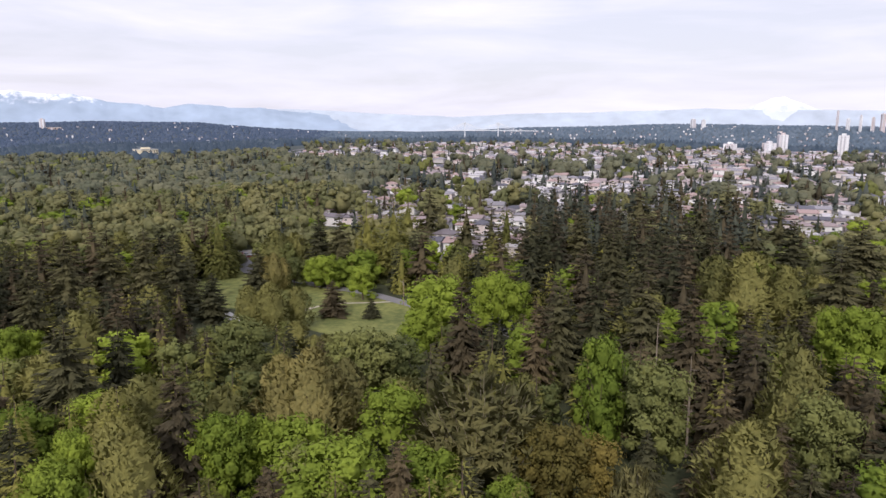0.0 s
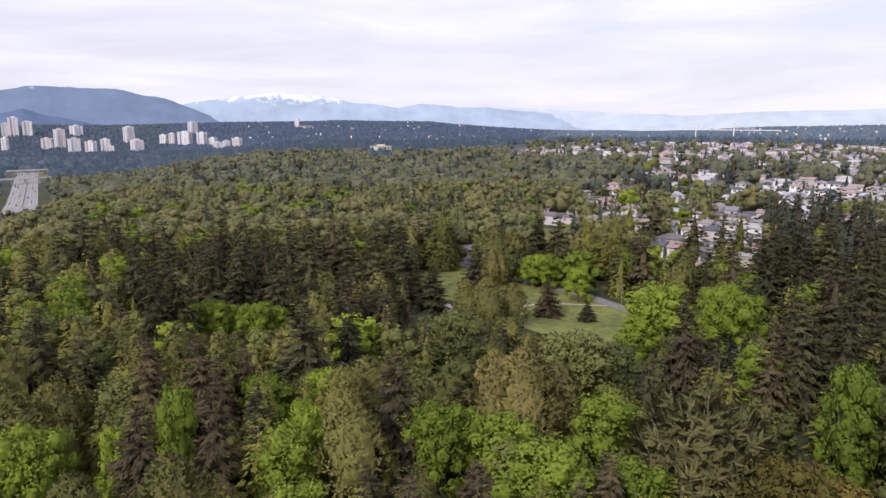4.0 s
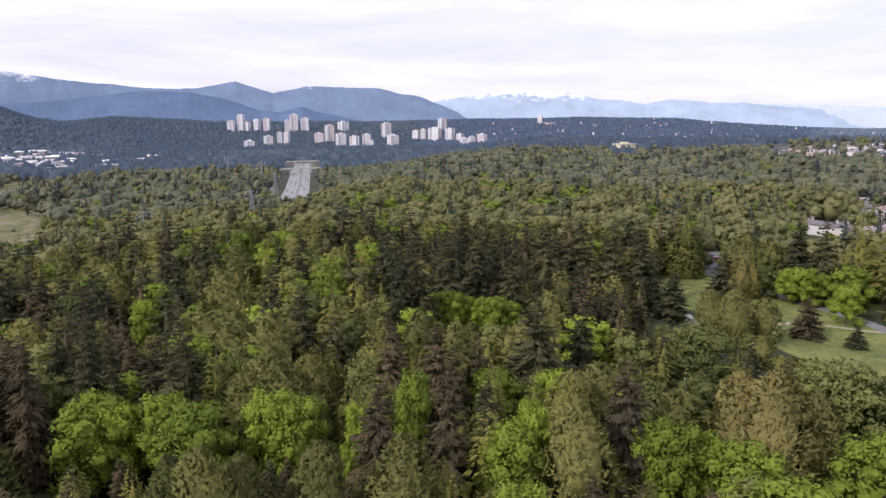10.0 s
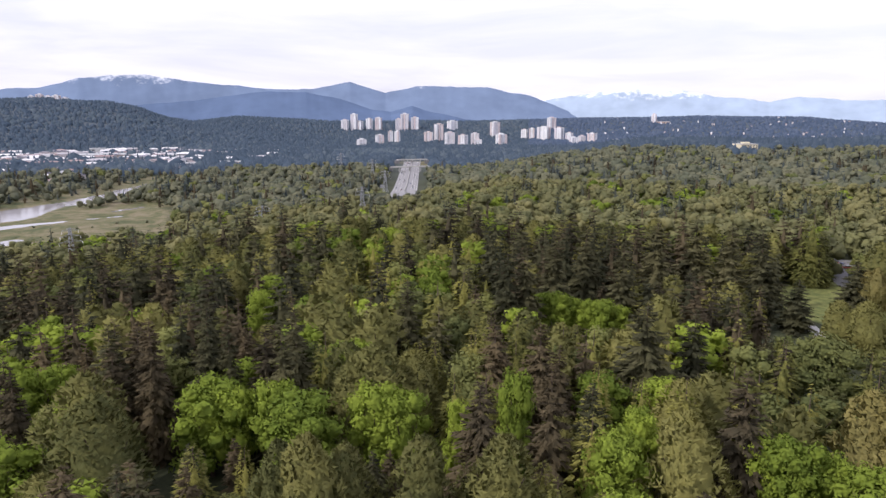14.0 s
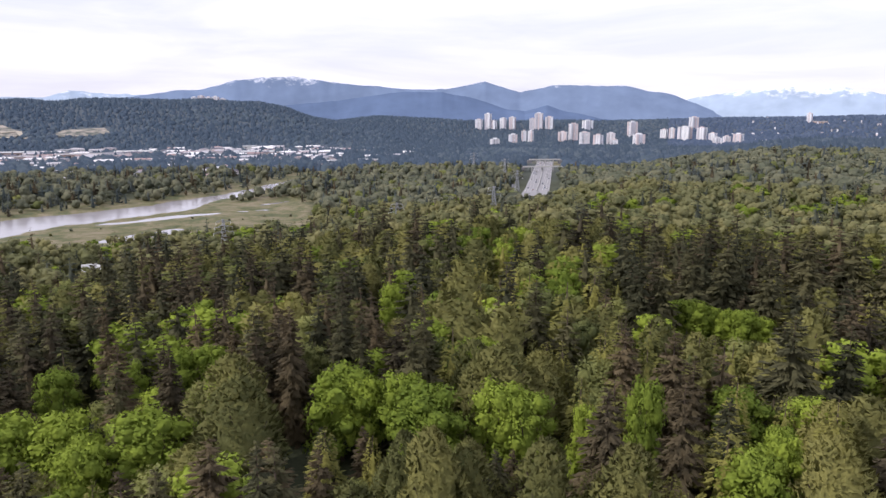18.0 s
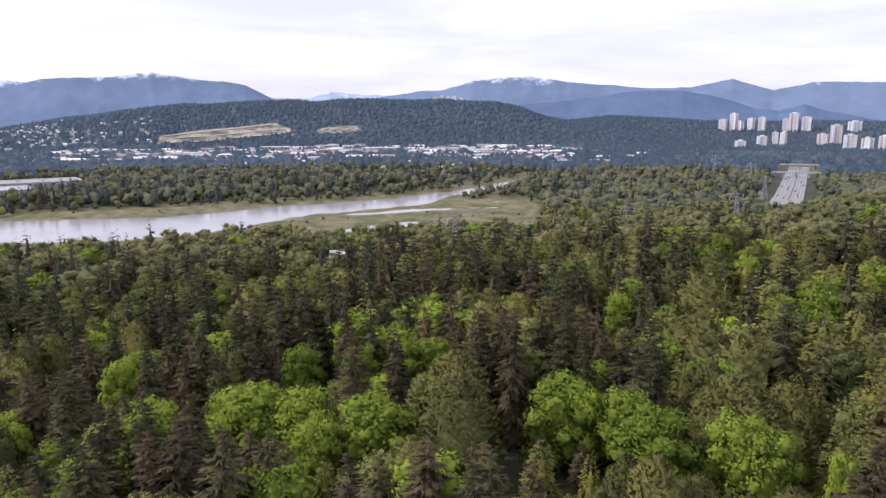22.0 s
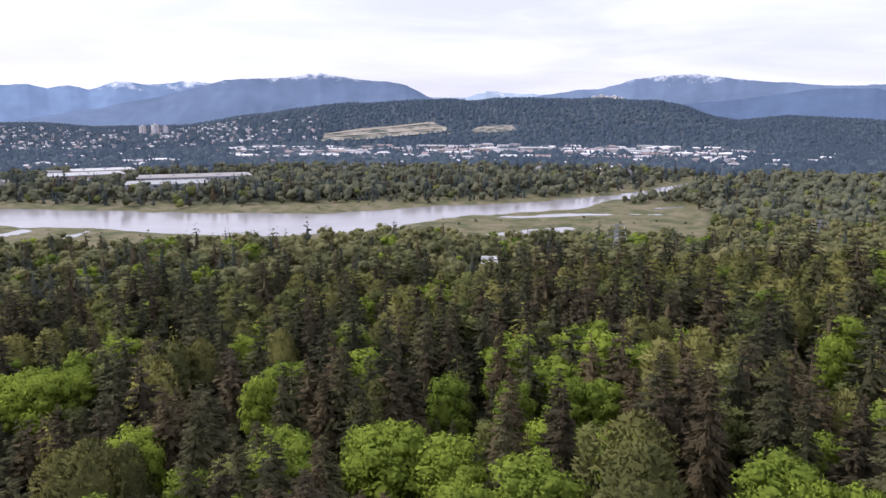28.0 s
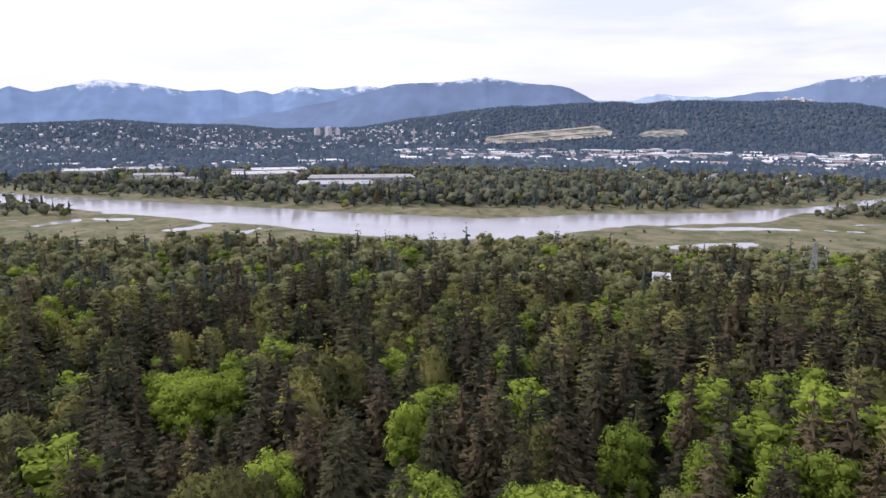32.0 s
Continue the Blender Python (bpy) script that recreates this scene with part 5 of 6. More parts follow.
def house(design):
    """A detached house of two storeys, its front along -y."""
    r = random.Random(design)
    root = new("house")
    w, dp, h = r.choice([(12, 14, 5.6), (13.5, 13, 5.8), (11, 16, 5.4), (15, 12, 3.6)]) if design < 4 else [(16, 13, 5.8), (12, 13, 5.6)][design - 4]
    x0, x1, y0, y1 = -w / 2, w / 2, -dp / 2, dp / 2
    part("wall", box(x0, x1, y0, y1, -0.8, h), M_HOUSE, root)
    gable = design % 3 == 1
    e = 0.7
    part("roof", hip_vf(x0 - e, x1 + e, y0 - e, y1 + e, h, 2.1 + 0.5 * (design % 2), 0.45, 0.28, gable), M_ROOF, root)
    if gable:
        for s in (x0, x1 - 0.2):
            V = np.array([(s, y0, h), (s + 0.2, y0, h), (s, y1, h), (s + 0.2, y1, h), (s, 0, h + 1.9), (s + 0.2, 0, h + 1.9)], float)
            part("gable_wall", (V, np.array([(0, 1, 5), (0, 5, 4), (1, 3, 5), (3, 2, 4), (3, 4, 5), (2, 0, 4)])), M_HOUSE, root)
    gw = w * 0.45
    part("garage", box(x0 + 0.4, x0 + gw, y0 - 2.6, y0 + 0.1, -0.6, 2.7), M_HOUSE, root)
    part("garage_roof", hip_vf(x0, x0 + gw + 0.4, y0 - 3.1, y0 + 0.6, 2.7, 1.0, 0.3), M_ROOF, root)
    part("garage_door", box(x0 + 0.9, x0 + gw - 0.5, y0 - 2.68, y0 - 2.58, -0.5, 1.9), M_TRIM, root)
    part("door", box(x1 - 3.4, x1 - 2.4, y0 - 0.08, y0 + 0.02, 0, 2.1), M_DOOR, root)
    if h > 5:
        part("balcony", box(x0 + gw, x1 - 0.3, y0 - 1.7, y0, 2.55, 2.75), M_CONCRETE, root)
        part("railing", box(x0 + gw, x1 - 0.3, y0 - 1.72, y0 - 1.66, 2.75, 3.7), M_TRIM, root)
        window(root, x0 + w * 0.3, y0, 3.4, 2.2, 1.3, 0)
        window(root, x1 - w * 0.22, y0, 3.3, 2.4, 1.6, 0)
        window(root, -w * 0.25, y1, 3.3, 1.8, 1.3, 1)
        window(root, w * 0.22, y1, 3.3, 1.4, 1.2, 1)
    window(root, x1 - 1.4, y0, 0.7, 1.2, 1.2, 0)
    window(root, -w * 0.2, y1, 0.7, 1.8, 1.3, 1)
    window(root, x0, 0.5, h - 2.2, 1.4, 1.2, 2)
    window(root, x1, -1.0, h - 2.2, 1.4, 1.2, 3)
    part("chimney", box(w * 0.2, w * 0.2 + 0.9, 1.0, 1.7, h, h + 3.2), M_CONCRETE, root)
    return tagged(root, "", "house", group="houses of the neighbourhood")


HOUSE_LABELS = ["two-storey stucco house with a pitched shingle roof", "pale gabled house with a front garage", "deep two-storey house with a balcony over the drive",
                "low bungalow with a broad hipped roof", "wide stucco house with twin front windows", "compact two-storey house with a hipped roof"]
designs = []
for i in range(6):
    hs = house(i)
    tagged(hs, HOUSE_LABELS[i])
    designs.append([hs, False])

TOWN_TURN = radians(74)
tu, tv = (math.cos(TOWN_TURN), math.sin(TOWN_TURN)), (math.sin(TOWN_TURN), -math.cos(TOWN_TURN))
plots = []
streets = []
for row in range(-3, 24):
    r0 = 300 + row * 66
    run = []
    for i in range(-90, 40):
        s = i * 15.5
        cx, cy = tu[0] * s + tv[0] * r0, tu[1] * s + tv[1] * r0
        if in_town(cx, cy):
            run.append((cx, cy))
        elif len(run) > 3:
            streets.append(run)
            run = []
        if i % 11 == 0:
            continue
        for side in (-1, 1):
            px, py = cx + tv[0] * 19 * side, cy + tv[1] * 19 * side
            if in_town(px, py):
                plots.append((px, py, TOWN_TURN + (math.pi if side < 0 else 0), math.hypot(px, py)))
    if len(run) > 3:
        streets.append(run)
for k in range(-6, 5):
    s = (k * 11) * 15.5
    run = [(tu[0] * s + tv[0] * r, tu[1] * s + tv[1] * r) for r in range(200, 1600, 25) if in_town(tu[0] * s + tv[0] * r, tu[1] * s + tv[1] * r)]
    if len(run) > 3:
        streets.append(run)
for i, run in enumerate(streets):
    strip("road_" + str(i + 1), run, 9.0, 0.35, M_ASPHALT, "grey asphalt residential street", step=14)
plots.sort(key=lambda p: p[3])
hr = random.Random(4)
far_houses = []
for n, (px, py, a, dd) in enumerate(plots):
    px, py = px + hr.uniform(-3, 3), py + hr.uniform(-3, 3)
    if n < 120:
        k = hr.randrange(6)
        m = Matrix.Translation((px, py, ground_at(px, py) + 0.5)) @ Matrix.Rotation(a + hr.uniform(-0.1, 0.1), 4, "Z")
        if not designs[k][1]:
            designs[k][0].matrix_basis, designs[k][1] = m, True
        else:
            copy_thing(designs[k][0], m)
        if hr.random() < 0.45:
            place_car(px + tv[0] * (-12 if a > 2 else 12) * -1 + tu[0] * 3, py + tv[1] * (-12 if a > 2 else 12) * -1 + tu[1] * 3, a + math.pi / 2, 0.4)
    elif hr.random() < (0.86 if dd < 800 else 0.7):
        far_houses.append((px, py, a + hr.uniform(-0.15, 0.15), hr.uniform(10, 15), hr.uniform(11, 15), hr.choice([3.6, 5.6, 5.8])))

WALLS = [mat("far_wall_" + n, c, 0.8, 0.16, 0.3) for n, c in zip("abcde", WALL_COLS)]
ROOFS = [mat("far_roof_" + n, c, 0.85, 0.15, 0.8) for n, c in zip("abcde", ROOF_COLS)]


def house_field(name, label, rows, light=0.0):
    """Many distant houses in one mesh: walls, pitched roofs and windows."""
    Vs, Fs, mi, o = [], [], [], 0
    q = random.Random(9)
    for x, y, a, w, dp, h in rows:
        z = ground_at(x, y)
        c, s = math.cos(a), math.sin(a)
        wm, rm = q.randrange(5), q.choice([0, 2, 8]) if q.random() < light else 5 + q.randrange(5)
        bits = [(box_vf(-w / 2, w / 2, -dp / 2, dp / 2, -1, h), wm), (hip_vf(-w / 2 - 0.6, w / 2 + 0.6, -dp / 2 - 0.6, dp / 2 + 0.6, h, 2.4, 0.45, 0.3, q.random() < 0.4), rm)]
        for sy in ((-1, 1) if len(rows) > 400 and x * x + y * y < 640000 else ()):
            for fx in (-0.27, 0.2):
                yy = sy * dp / 2
                bits.append((box_vf(w * fx - 1.1, w * fx + 1.1, yy - 0.08, yy + 0.08, h - 2.1, h - 0.8), 10))
        for (V, F), k in bits:
            X = V[:, 0] * c - V[:, 1] * s + x
            Y = V[:, 0] * s + V[:, 1] * c + y
            Vs.append(np.stack([X, Y, V[:, 2] + z], -1))
            Fs.append(F + o)
            mi.append(np.full(len(F), k))
            o += len(V)
    ob = new(name, mesh_np(name, np.concatenate(Vs), np.concatenate(Fs), WALLS + ROOFS + [M_GLASS], np.concatenate(mi)))
    return tagged(ob, label, "houses", kind="stuff")


house_field("neighbourhood_houses", "rows of pale detached houses with grey and brown roofs", far_houses)

# towns on the far slopes
specks = []
for az0, az1, d0, d1, n, wmin in ((104, 141, 1350, 3000, 820, 6.5), (-34, -4, 2300, 3600, 330, 4.5), (-4, 34, 2500, 3700, 110, 4.0), (66, 104, 1150, 1900, 420, 8), (26, 37, 2300, 3500, 25, 5), (98, 106, 2100, 2600, 60, 7)):
    for i in range(n):
        d, az = d0 + (d1 - d0) * hr.random(), radians(hr.uniform(az0, az1))
        x, y = d * math.cos(az), d * math.sin(az)
        if lake_in(x, y) < -90 and not in_town(x, y):
            specks.append((x, y, az + hr.choice([0, 1.57]), hr.uniform(wmin, wmin * 1.6), hr.uniform(8, 12), hr.uniform(6, 9)))
house_field("distant_town_houses", "scattered pale houses among trees on far slopes", specks, 0.4)


yards = []
for az0, az1, d0, d1, n in ((66, 105, 1480, 1950, 210), (104, 122, 1250, 1450, 14), (60, 68, 1500, 1900, 16)):
    for i in range(n):
        d, az = d0 + (d1 - d0) * hr.random(), radians(hr.uniform(az0, az1))
        yards.append((d * math.cos(az), d * math.sin(az), az + 1.57 + hr.uniform(-0.2, 0.2), hr.uniform(16, 40), hr.uniform(14, 22), hr.uniform(8, 12)))
house_field("industrial_sheds", "scattered pale industrial sheds among trees beyond the lake", yards, 0.45)


# ---- woods on the far land ----
QUARRY = [[(-285, 2070), (-300, 2238), (-192, 2316), (33, 2406), (77, 2294), (57, 2223), (-79, 2173), (-176, 2120)], [(140, 2228), (178, 2325), (290, 2322), (295, 2248), (213, 2215)]]
fr = np.random.default_rng(77)
rows = {"fir": [], "leaf": [], "olive": [], "haze": [], "pale": [], "spire": [], "crown": [], "green": []}
d = 1285.0
while d < 3900:
    across, deep = 9.0 + (d - 1285) * 0.0022, 15.0 + (d - 1285) * 0.006
    n = int(math.radians(186) * d / across)
    azs = -40 + 186 * (np.arange(n) + fr.uniform(-0.45, 0.45, n)) / n
    rs = d + fr.uniform(-0.5, 0.5, n) * deep
    xs, ys = rs * np.cos(np.radians(azs)), rs * np.sin(np.radians(azs))
    bad = (poly_dist(xs, ys, QUARRY[0]) > -8) | (poly_dist(xs, ys, QUARRY[1]) > -8)
    if d < 1600:
        bad |= lake_in(xs, ys) > -60
    open_land = lattice(xs, ys, 90, 44)
    built = (azs > 66) & (azs < 106) & (rs < 1950) & (rs > 1450)
    bad |= fr.uniform(size=n) > np.where((azs > 103) & (rs > 1400), 0.68, np.where(built, 0.25 + 0.6 * open_land, 0.95))
    kinds = fr.uniform(size=n) + (lattice(xs, ys, 220, 31) - 0.5) * 0.6
    tall = fr.uniform(6.5, 14.5, n) * (0.9 if d > 1900 else 1.2)
    size = fr.uniform(1.25, 1.75, n)
    turn = fr.uniform(0, 6.28, n)
    for i in np.nonzero(~bad)[0]:
        x, y, az, k = xs[i], ys[i], azs[i], kinds[i]
        if (d < 2050 and az > 55 and by_shed(x, y)) or (az < 15 and d < 1600 and in_town(x, y)) or (38 < az < 60 and d < 1700 and line_dist(x, y, HIGHWAY) < 40):
            continue
        # the east's far woods get the strongest painted haze
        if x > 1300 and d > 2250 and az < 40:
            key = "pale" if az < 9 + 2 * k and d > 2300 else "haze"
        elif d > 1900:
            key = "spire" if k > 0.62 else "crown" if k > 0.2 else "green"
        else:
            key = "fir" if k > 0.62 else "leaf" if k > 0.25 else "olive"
        wide = 0.75 if key in ("fir", "spire") else 1.0
        rows[key].append((x, y, tall[i] * (1.25 if wide < 1 else 1.0), size[i] * wide, turn[i]))
    d += deep


def crown_far(seed, rings_, n=5):
    """A rough low crown of few faces: an apex and rings of (radius, height)."""
    q = np.random.default_rng(seed)
    V, F = [(0, 0, 1.0)], []
    for k, (rr, zz) in enumerate(rings_):
        V += [(rr * q.uniform(0.8, 1.2) * math.cos(6.283 * (j + 0.5 * k) / n), rr * q.uniform(0.8, 1.2) * math.sin(6.283 * (j + 0.5 * k) / n), zz) for j in range(n)]
    F += [(0, 1 + j, 1 + (j + 1) % n) for j in range(n)]
    for k in range(len(rings_) - 1):
        a = 1 + k * n
        for j in range(n):
            F += [(a + j, a + n + j, a + (j + 1) % n), (a + (j + 1) % n, a + n + j, a + n + (j + 1) % n)]
    V = np.array(V)
    return V, np.array(F), unit(V * (0.8, 0.8, 0.4) + (0, 0, 0.22))


spike, lump = crown_far(3, [(0.22, 0.4), (0.40, -0.1)]), crown_far(4, [(0.42, 0.62), (0.52, -0.1)])
spike_low, lump_low = crown_far(5, [(0.42, -0.1)], 4), crown_far(6, [(0.44, 0.55), (0.55, -0.1)], 4)
planted("distant_woods", "woods covering the far land, haze painted into their blue-green",
        [(spike, M_HAZEHILL, rows["fir"]), (lump, M_HAZEHILL, rows["leaf"]), (lump, M_HAZEGREEN, rows["olive"]), (spike_low, M_HAZEHILL, rows["spire"]),
         (lump_low, M_HAZEHILL, rows["crown"]), (lump_low, M_HAZEGREEN, rows["green"]), (lump_low, M_HAZEWOOD, rows["haze"]), (lump_low, M_HAZEPALE, rows["pale"])])

for i, q in enumerate(QUARRY):
    sheet("ground_cleared_" + str(i + 1), q, 2.5, M_EARTH, "cleared tan earth terrace on the wooded hill", "clearing", 40)


for i, line in enumerate(([(-285, 2070), (-176, 2120), (-79, 2173), (57, 2223)], [(-292, 2150), (-170, 2216), (-40, 2262), (60, 2300)], [(-296, 2215), (-180, 2290), (20, 2380)], [(70, 2300), (66, 2240), (92, 2170)])):
    strip("path_terrace_" + str(i + 1), line, 13.0, 4.2, M_PATH, "pale graded bank on the cleared hillside", "track", step=25)


# ---- sheds and offices beyond the lake ----
def shed(x, y, w, h, label="long low warehouse with a pale flat roof", roof=M_WHITE_ROOF):
    root = new("warehouse")
    a = math.atan2(y, x) - math.pi / 2
    dp = max(24, min(60, w * 0.55))
    h = max(6.0, min(13.0, h * 0.75))
    root.matrix_basis = Matrix.Translation((x, y, ground_at(x, y))) @ Matrix.Rotation(a + 0.12 * math.sin(x), 4, "Z")
    part("wall", box(-w / 2, w / 2, 0, dp, -3, h), M_SHED, root)
    part("roof", box(-w / 2 - 0.4, w / 2 + 0.4, -0.4, dp + 0.4, h, h + 0.7), roof, root)
    n = max(2, int(w / 14))
    for i in range(n):
        cx = -w / 2 + w * (i + 0.5) / n
        part("loading_door" if i % 2 else "window", box(cx - 2.2, cx + 2.2, -0.12, 0.05, 0.3 if i % 2 else h * 0.5, h * 0.6 if i % 2 else h * 0.8), M_TRIM if i % 2 else M_GLASS, root)
    for i in range(max(1, int(w / 30))):
        cx = -w / 2 + w * (i + 0.6) / max(1, int(w / 30))
        part("roof_unit", box(cx - 1.6, cx + 1.6, dp * 0.4, dp * 0.4 + 2.6, h + 0.7, h + 2.3, 0.15), M_STEEL, root)
    return tagged(root, label, "warehouse", group="warehouses beyond the lake")


for x, y, w, h in SHEDS:
    shed(x, y, w, h)
for x, y, w, h in SHEDS_FAR:
    shed(x, y, w, h, "pale flat-roofed industrial building among trees")
shed(47, 470, 10, 5, "small white-roofed building in a forest clearing")


# ---- high-rise towers ----
def tower(x, y, w, h, label, sink=4.0, top=None):
    """A residential tower: glazing, floor slabs, corner piers and a penthouse."""
    h = max(8, top - ground_at(x, y)) if top else h
    root = new("apartment_tower")
    root.matrix_basis = Matrix.Translation((x, y, ground_at(x, y) - 1)) @ Matrix.Rotation(math.atan2(y, x) + 0.5 * math.sin(x * 0.7), 4, "Z")
    s = w * 0.34
    part("glazing", box(-s, s, -s, s, -sink, h), M_TOWER_GLASS, root)
    n = max(3, int(h / 3.6))
    part("facade", join([box_vf(-s - 0.9, s + 0.9, -s - 0.9, s + 0.9, h * (i + 1) / n - 2.1, h * (i + 1) / n) for i in range(n)]), M_TOWER, root)
    for sx in (-1, 1):
        for sy in (-1, 1):
            part("corner_pier", box(sx * s - w * 0.11, sx * s + w * 0.11, sy * s - w * 0.11, sy * s + w * 0.11, -sink, h + 1), M_TOWER, root)
    part("core_wall", box(-s - 1.2, s + 1.2, -w * 0.09, w * 0.09, -sink, h + 1), M_TOWER, root)
    part("penthouse", box(-s * 0.6, s * 0.6, -s * 0.6, s * 0.6, h, h + 4.5, 0.8), M_TOWER, root)
    return tagged(root, label, "tower", group="high-rise towers")


TL = "slender pale concrete apartment tower with glazed balconies"
for x, y, w, h in ((1911, 2694, 31, 76), (1945, 2669, 28, 102), (1963, 2655, 31, 71), (2000, 2628, 25, 82), (2034, 2602, 28, 86), (2105, 2545, 29, 81), (2127, 2526, 39, 104), (2163, 2496, 37, 88),
                   (1374, 1847, 29, 24), (1503, 1918, 29, 34), (1598, 1977, 18, 44), (1614, 1958, 17, 44), (1714, 1903, 32, 40), (1799, 1941, 32, 67), (2291, 2379, 41, 72)):
    tower(x, y, w, h - 33 - ground_at(x, y), TL)
for x, y, w, h in ((1611, 1685, 35, 45), (1622, 1635, 26, 38), (1750, 1705, 29, 40), (1656, 1600, 27, 24), (2255, 2078, 35, 70), (1743, 1577, 32, 40), (2234, 1895, 25, 42), (2249, 1868, 23, 47),
                   (2189, 1759, 46, 55), (2596, 2042, 34, 88), (2224, 1711, 31, 53), (2250, 1682, 26, 33), (2012, 1486, 25, 26), (2139, 1542, 22, 27), (2160, 1512, 30, 36)):
    tower(x, y, w, h - 33 - ground_at(x, y), TL)
for x, y, w, top in ((3094, -1635, 8, 131), (3075, -1672, 14, 96), (3052, -1712, 12, 110), (3030, -1751, 14, 102), (3010, -1780, 16, 117), (1337, -722, 18, 54), (1383, -630, 18, 54), (3350, -1105, 20, 92), (3340, -1150, 18, 88)):
    tower(x, y, w, 0, "tall distant apartment tower in haze", top=top)
for x, y, w, top in ((1374, -601, 24, 38), (1400, -537, 26, 35)):
    tower(x, y, w, 0, "white mid-rise apartment block beside trees", top=top)
tower(2979, 1748, 20, 0, "lone white tower on the dark far ridge", top=72)
shed(2975, 1700, 60, 14, "long white building on the dark far ridge")
for x, y, w, h in ((-912, 2491, 22, 26), (-950, 2480, 18, 22), (-880, 2500, 18, 20)):
    tower(x, y, w, h + 10, "white apartment block on the far slope")
for i in range(5):
    tower(700 + 26 * i, 2945 - 8 * i, 24, 14 + 5 * (i % 2), "white university block on the hilltop")


def office(x, y):
    root = new("office_building")
    root.matrix_basis = Matrix.Translation((x, y, ground_at(x, y))) @ Matrix.Rotation(math.atan2(y, x) + 0.5, 4, "Z")
    part("wall", box(-14, 14, -15, 15, -2, 15), M_BUS, root)
    part("roof", box(-14.5, 14.5, -15.5, 15.5, 15, 16), M_CONCRETE, root)
    part("roof_block", box(-5, 5, -6, 6, 16, 18.5, 0.3), M_BUS, root)
    for fl in range(4):
        for k in range(6):
            part("window", box(-14.15, -13.9, -14 + k * 4.8, -11.4 + k * 4.8, 1.4 + fl * 3.4, 3.4 + fl * 3.4), M_GLASS, root)
    return tagged(root, "cream-yellow block of flats rising above the trees", "apartment block")


office(1193, 527)


# ---- the motorway ----
strip("road_motorway", HIGHWAY, 33.0, 0.6, M_HIGHWAY, "wide pale multi-lane motorway running away through woods", step=20)
strip("lawn_motorway", [(545, 705), (640, 830), (770, 970)], 26.0, 0.45, M_GRASS, "rough grass verge beside the motorway", "verge", step=20)
strip("road_ramp", [(600, 760), (660, 850), (735, 930), (790, 985)], 8.0, 0.75, M_HIGHWAY, "curved slip road joining the motorway", step=15)
ha = math.atan2(1140 - 678, 980 - 570)
hu, hv = (math.cos(ha), math.sin(ha)), (-math.sin(ha), math.cos(ha))
for k, off in enumerate((-15, -11.2, -7.4, 7.4, 11.2, 15)):
    Vs = []
    for i in range(60):
        s = i * 11.0
        x, y = 575 + hu[0] * s + hv[0] * off, 683 + hu[1] * s + hv[1] * off
        Vs.append((x, y, ground_at(x, y) + 0.8))
    bits = []
    for (x, y, z) in Vs:
        V, F = box_vf(-2.2, 2.2, -0.12, 0.12, -0.2, 0.02)
        bits.append((np.stack([V[:, 0] * hu[0] - V[:, 1] * hu[1] + x, V[:, 0] * hu[1] + V[:, 1] * hu[0] + y, V[:, 2] + z], -1), F))
    tagged(new("trim_lane_" + str(k + 1), mesh_np("lane_marks", *join(bits), [M_LINE])), "dashed white lane markings", "road marking", kind="structure")
bits = []
for i in range(66):
    s = i * 10.0
    x, y = 575 + hu[0] * s, 683 + hu[1] * s
    V, F = box_vf(-5, 5, -0.35, 0.35, -0.3, 1.4)
    bits.append((np.stack([V[:, 0] * hu[0] - V[:, 1] * hu[1] + x, V[:, 0] * hu[1] + V[:, 1] * hu[0] + y, V[:, 2] + ground_at(x, y) + 0.6], -1), F))
tagged(new("trim_median", mesh_np("median", *join(bits), [M_CONCRETE])), "concrete barrier along the middle of the motorway", "barrier", kind="structure")


def overpass(x, y, span):
    root = new("overpass")
    root.matrix_basis = Matrix.Translation((x, y, ground_at(x, y) + 0.6)) @ Matrix.Rotation(ha + math.pi / 2 + 0.25, 4, "Z")
    part("deck", box(-span / 2, span / 2, -4, 4, 6.6, 7.6), M_CONCRETE, root)
    for s in (-3.8, 3.8):
        part("parapet", box(-span / 2, span / 2, s - 0.2, s + 0.2, 7.6, 8.7), M_CONCRETE, root)
    for px in (-span * 0.27, 0, span * 0.27):
        part("pier", box(px - 0.8, px + 0.8, -3, 3, -2, 6.6, 0.2), M_CONCRETE, root)
    for s in (-1, 1):
        part("abutment", box(s * span / 2 - 4, s * span / 2 + 4, -4, 4, -3, 6.6), M_ASPHALT, root)
    return tagged(root, "pale concrete road bridge over the motorway", "bridge")


overpass(806, 944, 70)
overpass(960, 1117, 64)
for i in range(26):
    s, lane = hr.uniform(0, 620), hr.choice([-13, -9, -5, 5, 9, 13])
    place_car(575 + hu[0] * s + hv[0] * lane, 683 + hu[1] * s + hv[1] * lane, ha + (0 if lane < 0 else math.pi), 0.62)


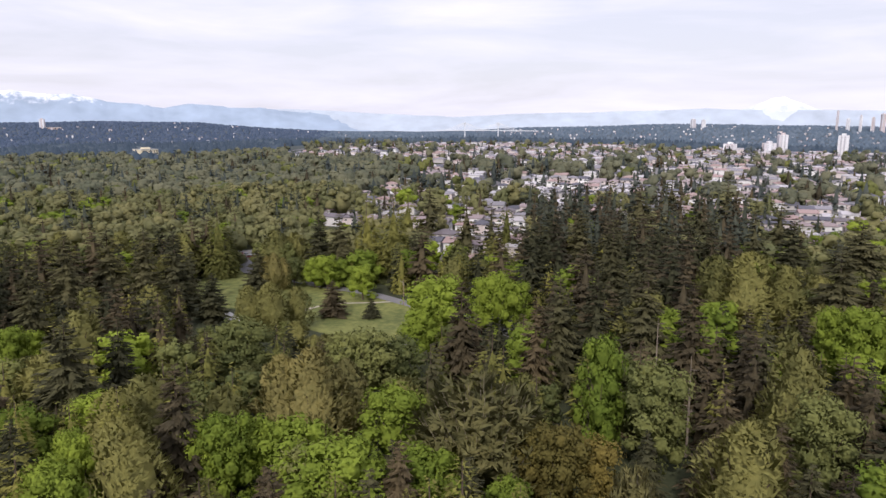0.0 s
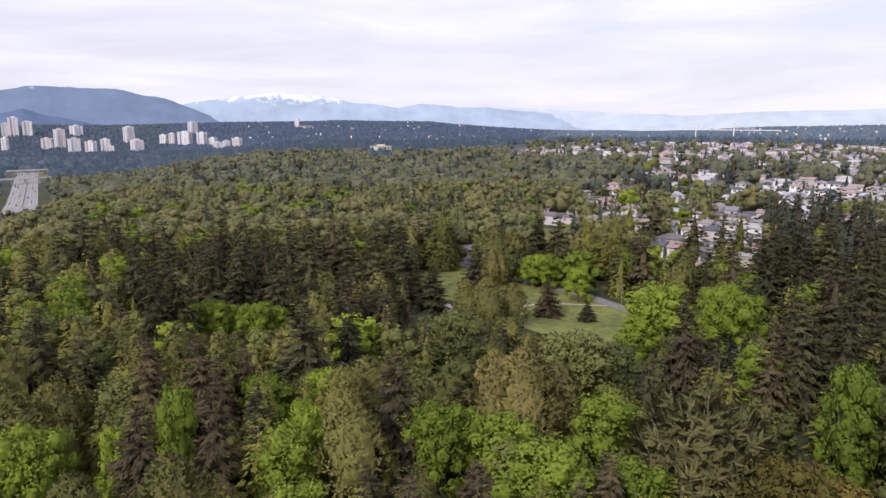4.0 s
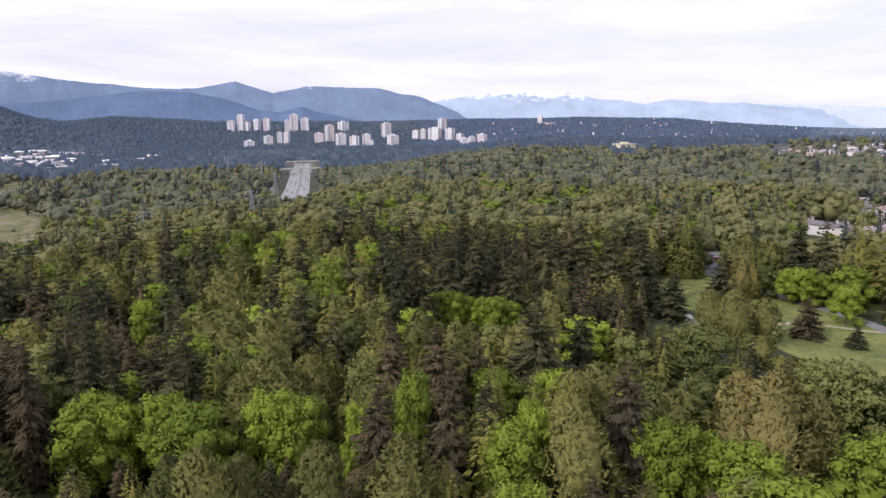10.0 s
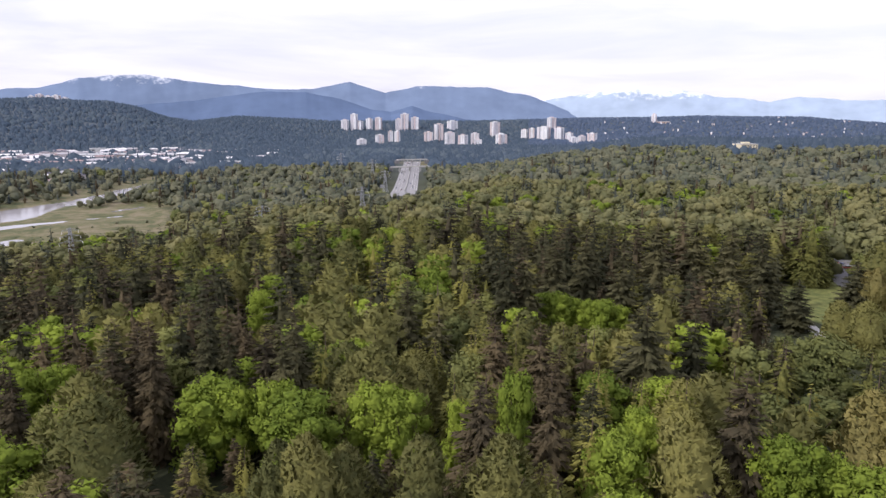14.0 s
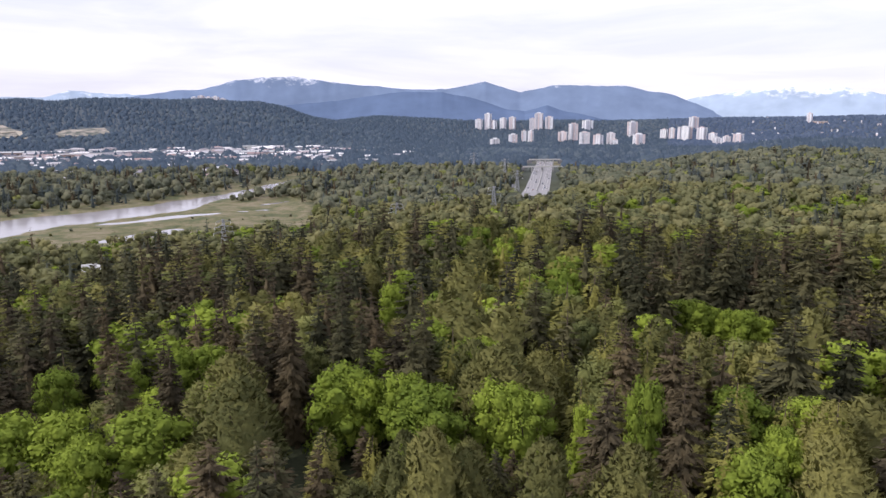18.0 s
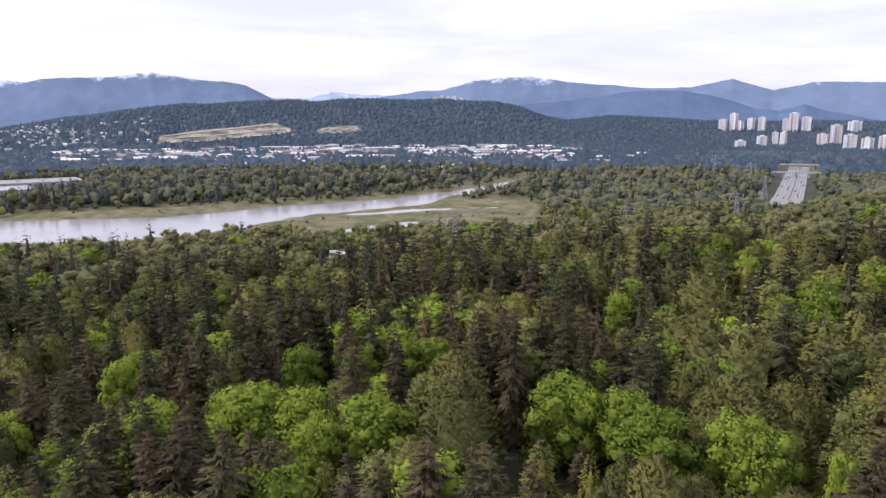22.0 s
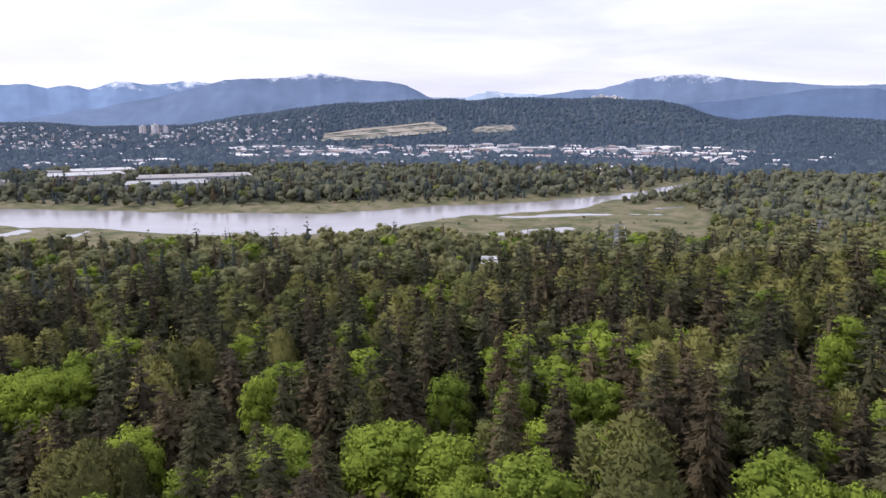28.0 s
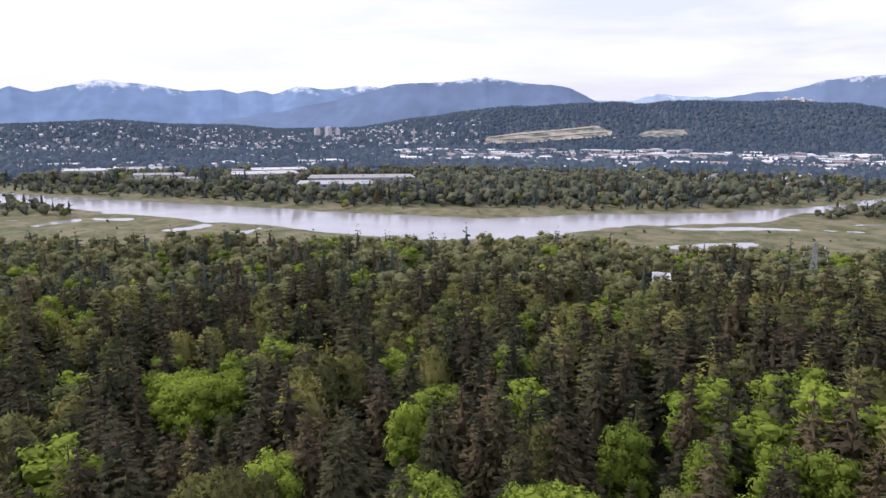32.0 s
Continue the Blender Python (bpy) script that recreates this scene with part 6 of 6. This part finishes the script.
# ---- power pylons ----
def pylon(x, y, top):
    g = ground_at(x, y)
    h = top - g
    root = new("power_pylon")
    root.matrix_basis = Matrix.Translation((x, y, g)) @ Matrix.Rotation(math.atan2(y, x) + 0.3, 4, "Z")
    for sx in (-1, 1):
        for sy in (-1, 1):
            part("leg", tube([(sx * 3.2, sy * 3.2, -0.5), (sx * 1.3, sy * 1.3, h * 0.55), (sx * 0.5, sy * 0.5, h)], [0.28, 0.22, 0.16], 4), M_STEEL, root)
    br = []
    for i in range(9):
        z0, z1 = h * i / 9, h * (i + 1) / 9
        a0, a1 = [np.interp(z, [0, h * 0.55, h], [3.2, 1.3, 0.5]) for z in (z0, z1)]
        for k in range(4):
            c0, c1 = [(-1, -1), (1, -1), (1, 1), (-1, 1)][k], [(1, -1), (1, 1), (-1, 1), (-1, -1)][k]
            br.append(tube([(c0[0] * a0, c0[1] * a0, z0), (c1[0] * a1, c1[1] * a1, z1)], [0.12, 0.12], 3))
            br.append(tube([(c1[0] * a0, c1[1] * a0, z0), (c0[0] * a1, c0[1] * a1, z1)], [0.12, 0.12], 3))
    part("bracing", join(br), M_STEEL, root)
    for z, L in ((h * 0.68, 7.0), (h * 0.81, 6.0), (h * 0.94, 5.0)):
        arm = part("crossarm", join([tube([(0, -L, z), (0, 0, z + 1.4), (0, L, z)], [0.12, 0.26, 0.12], 4), tube([(0, -L, z), (0, L, z)], [0.16, 0.16], 4)]), M_STEEL, root)
        for s in (-1, 1):
            part("insulator", tube([(0, s * L, z), (0, s * L, z - 2.0)], [0.14, 0.14], 5), M_TRIM, arm)
    return tagged(root, "grey steel lattice power pylon above the trees", "pylon", group="power pylons")


for x, y, top in ((385, 517, 9), (272, 494, 4), (132, 486, 3), (562, 706, 3), (660, 860, 6), (700, 1000, 8)):
    pylon(x, y, top)


# ---- the cable-stayed bridge on the horizon ----
def cable_bridge():
    root = new("cable_stayed_bridge")
    M_HAZE = mat("pale_painted_steel", (0.72, 0.74, 0.78), 0.6, 0.05, 0.05)
    y0, y1 = 30, -258
    part("deck", box(3296, 3304, y1 - 120, y0 + 60, 32, 35), M_HAZE, root)
    for yc in (-40, -194):
        for s in (-1, 1):
            part("mast", box(3300 + s * 6 - 1.5, 3300 + s * 6 + 1.5, yc - 2, yc + 2, 0, 72), M_HAZE, root)
        part("mast_beam", box(3292, 3308, yc - 1.5, yc + 1.5, 66, 69), M_HAZE, root)
        for side in (-1, 1):
            for k in range(8):
                part("stay_cable", tube([(3300, yc, 71 - k * 1.5), (3300, yc + side * (92 - k * 11), 35)], [0.7, 0.7], 4), M_HAZE, root)
    return tagged(root, "white cable-stayed bridge far off in haze", "bridge")


cable_bridge()
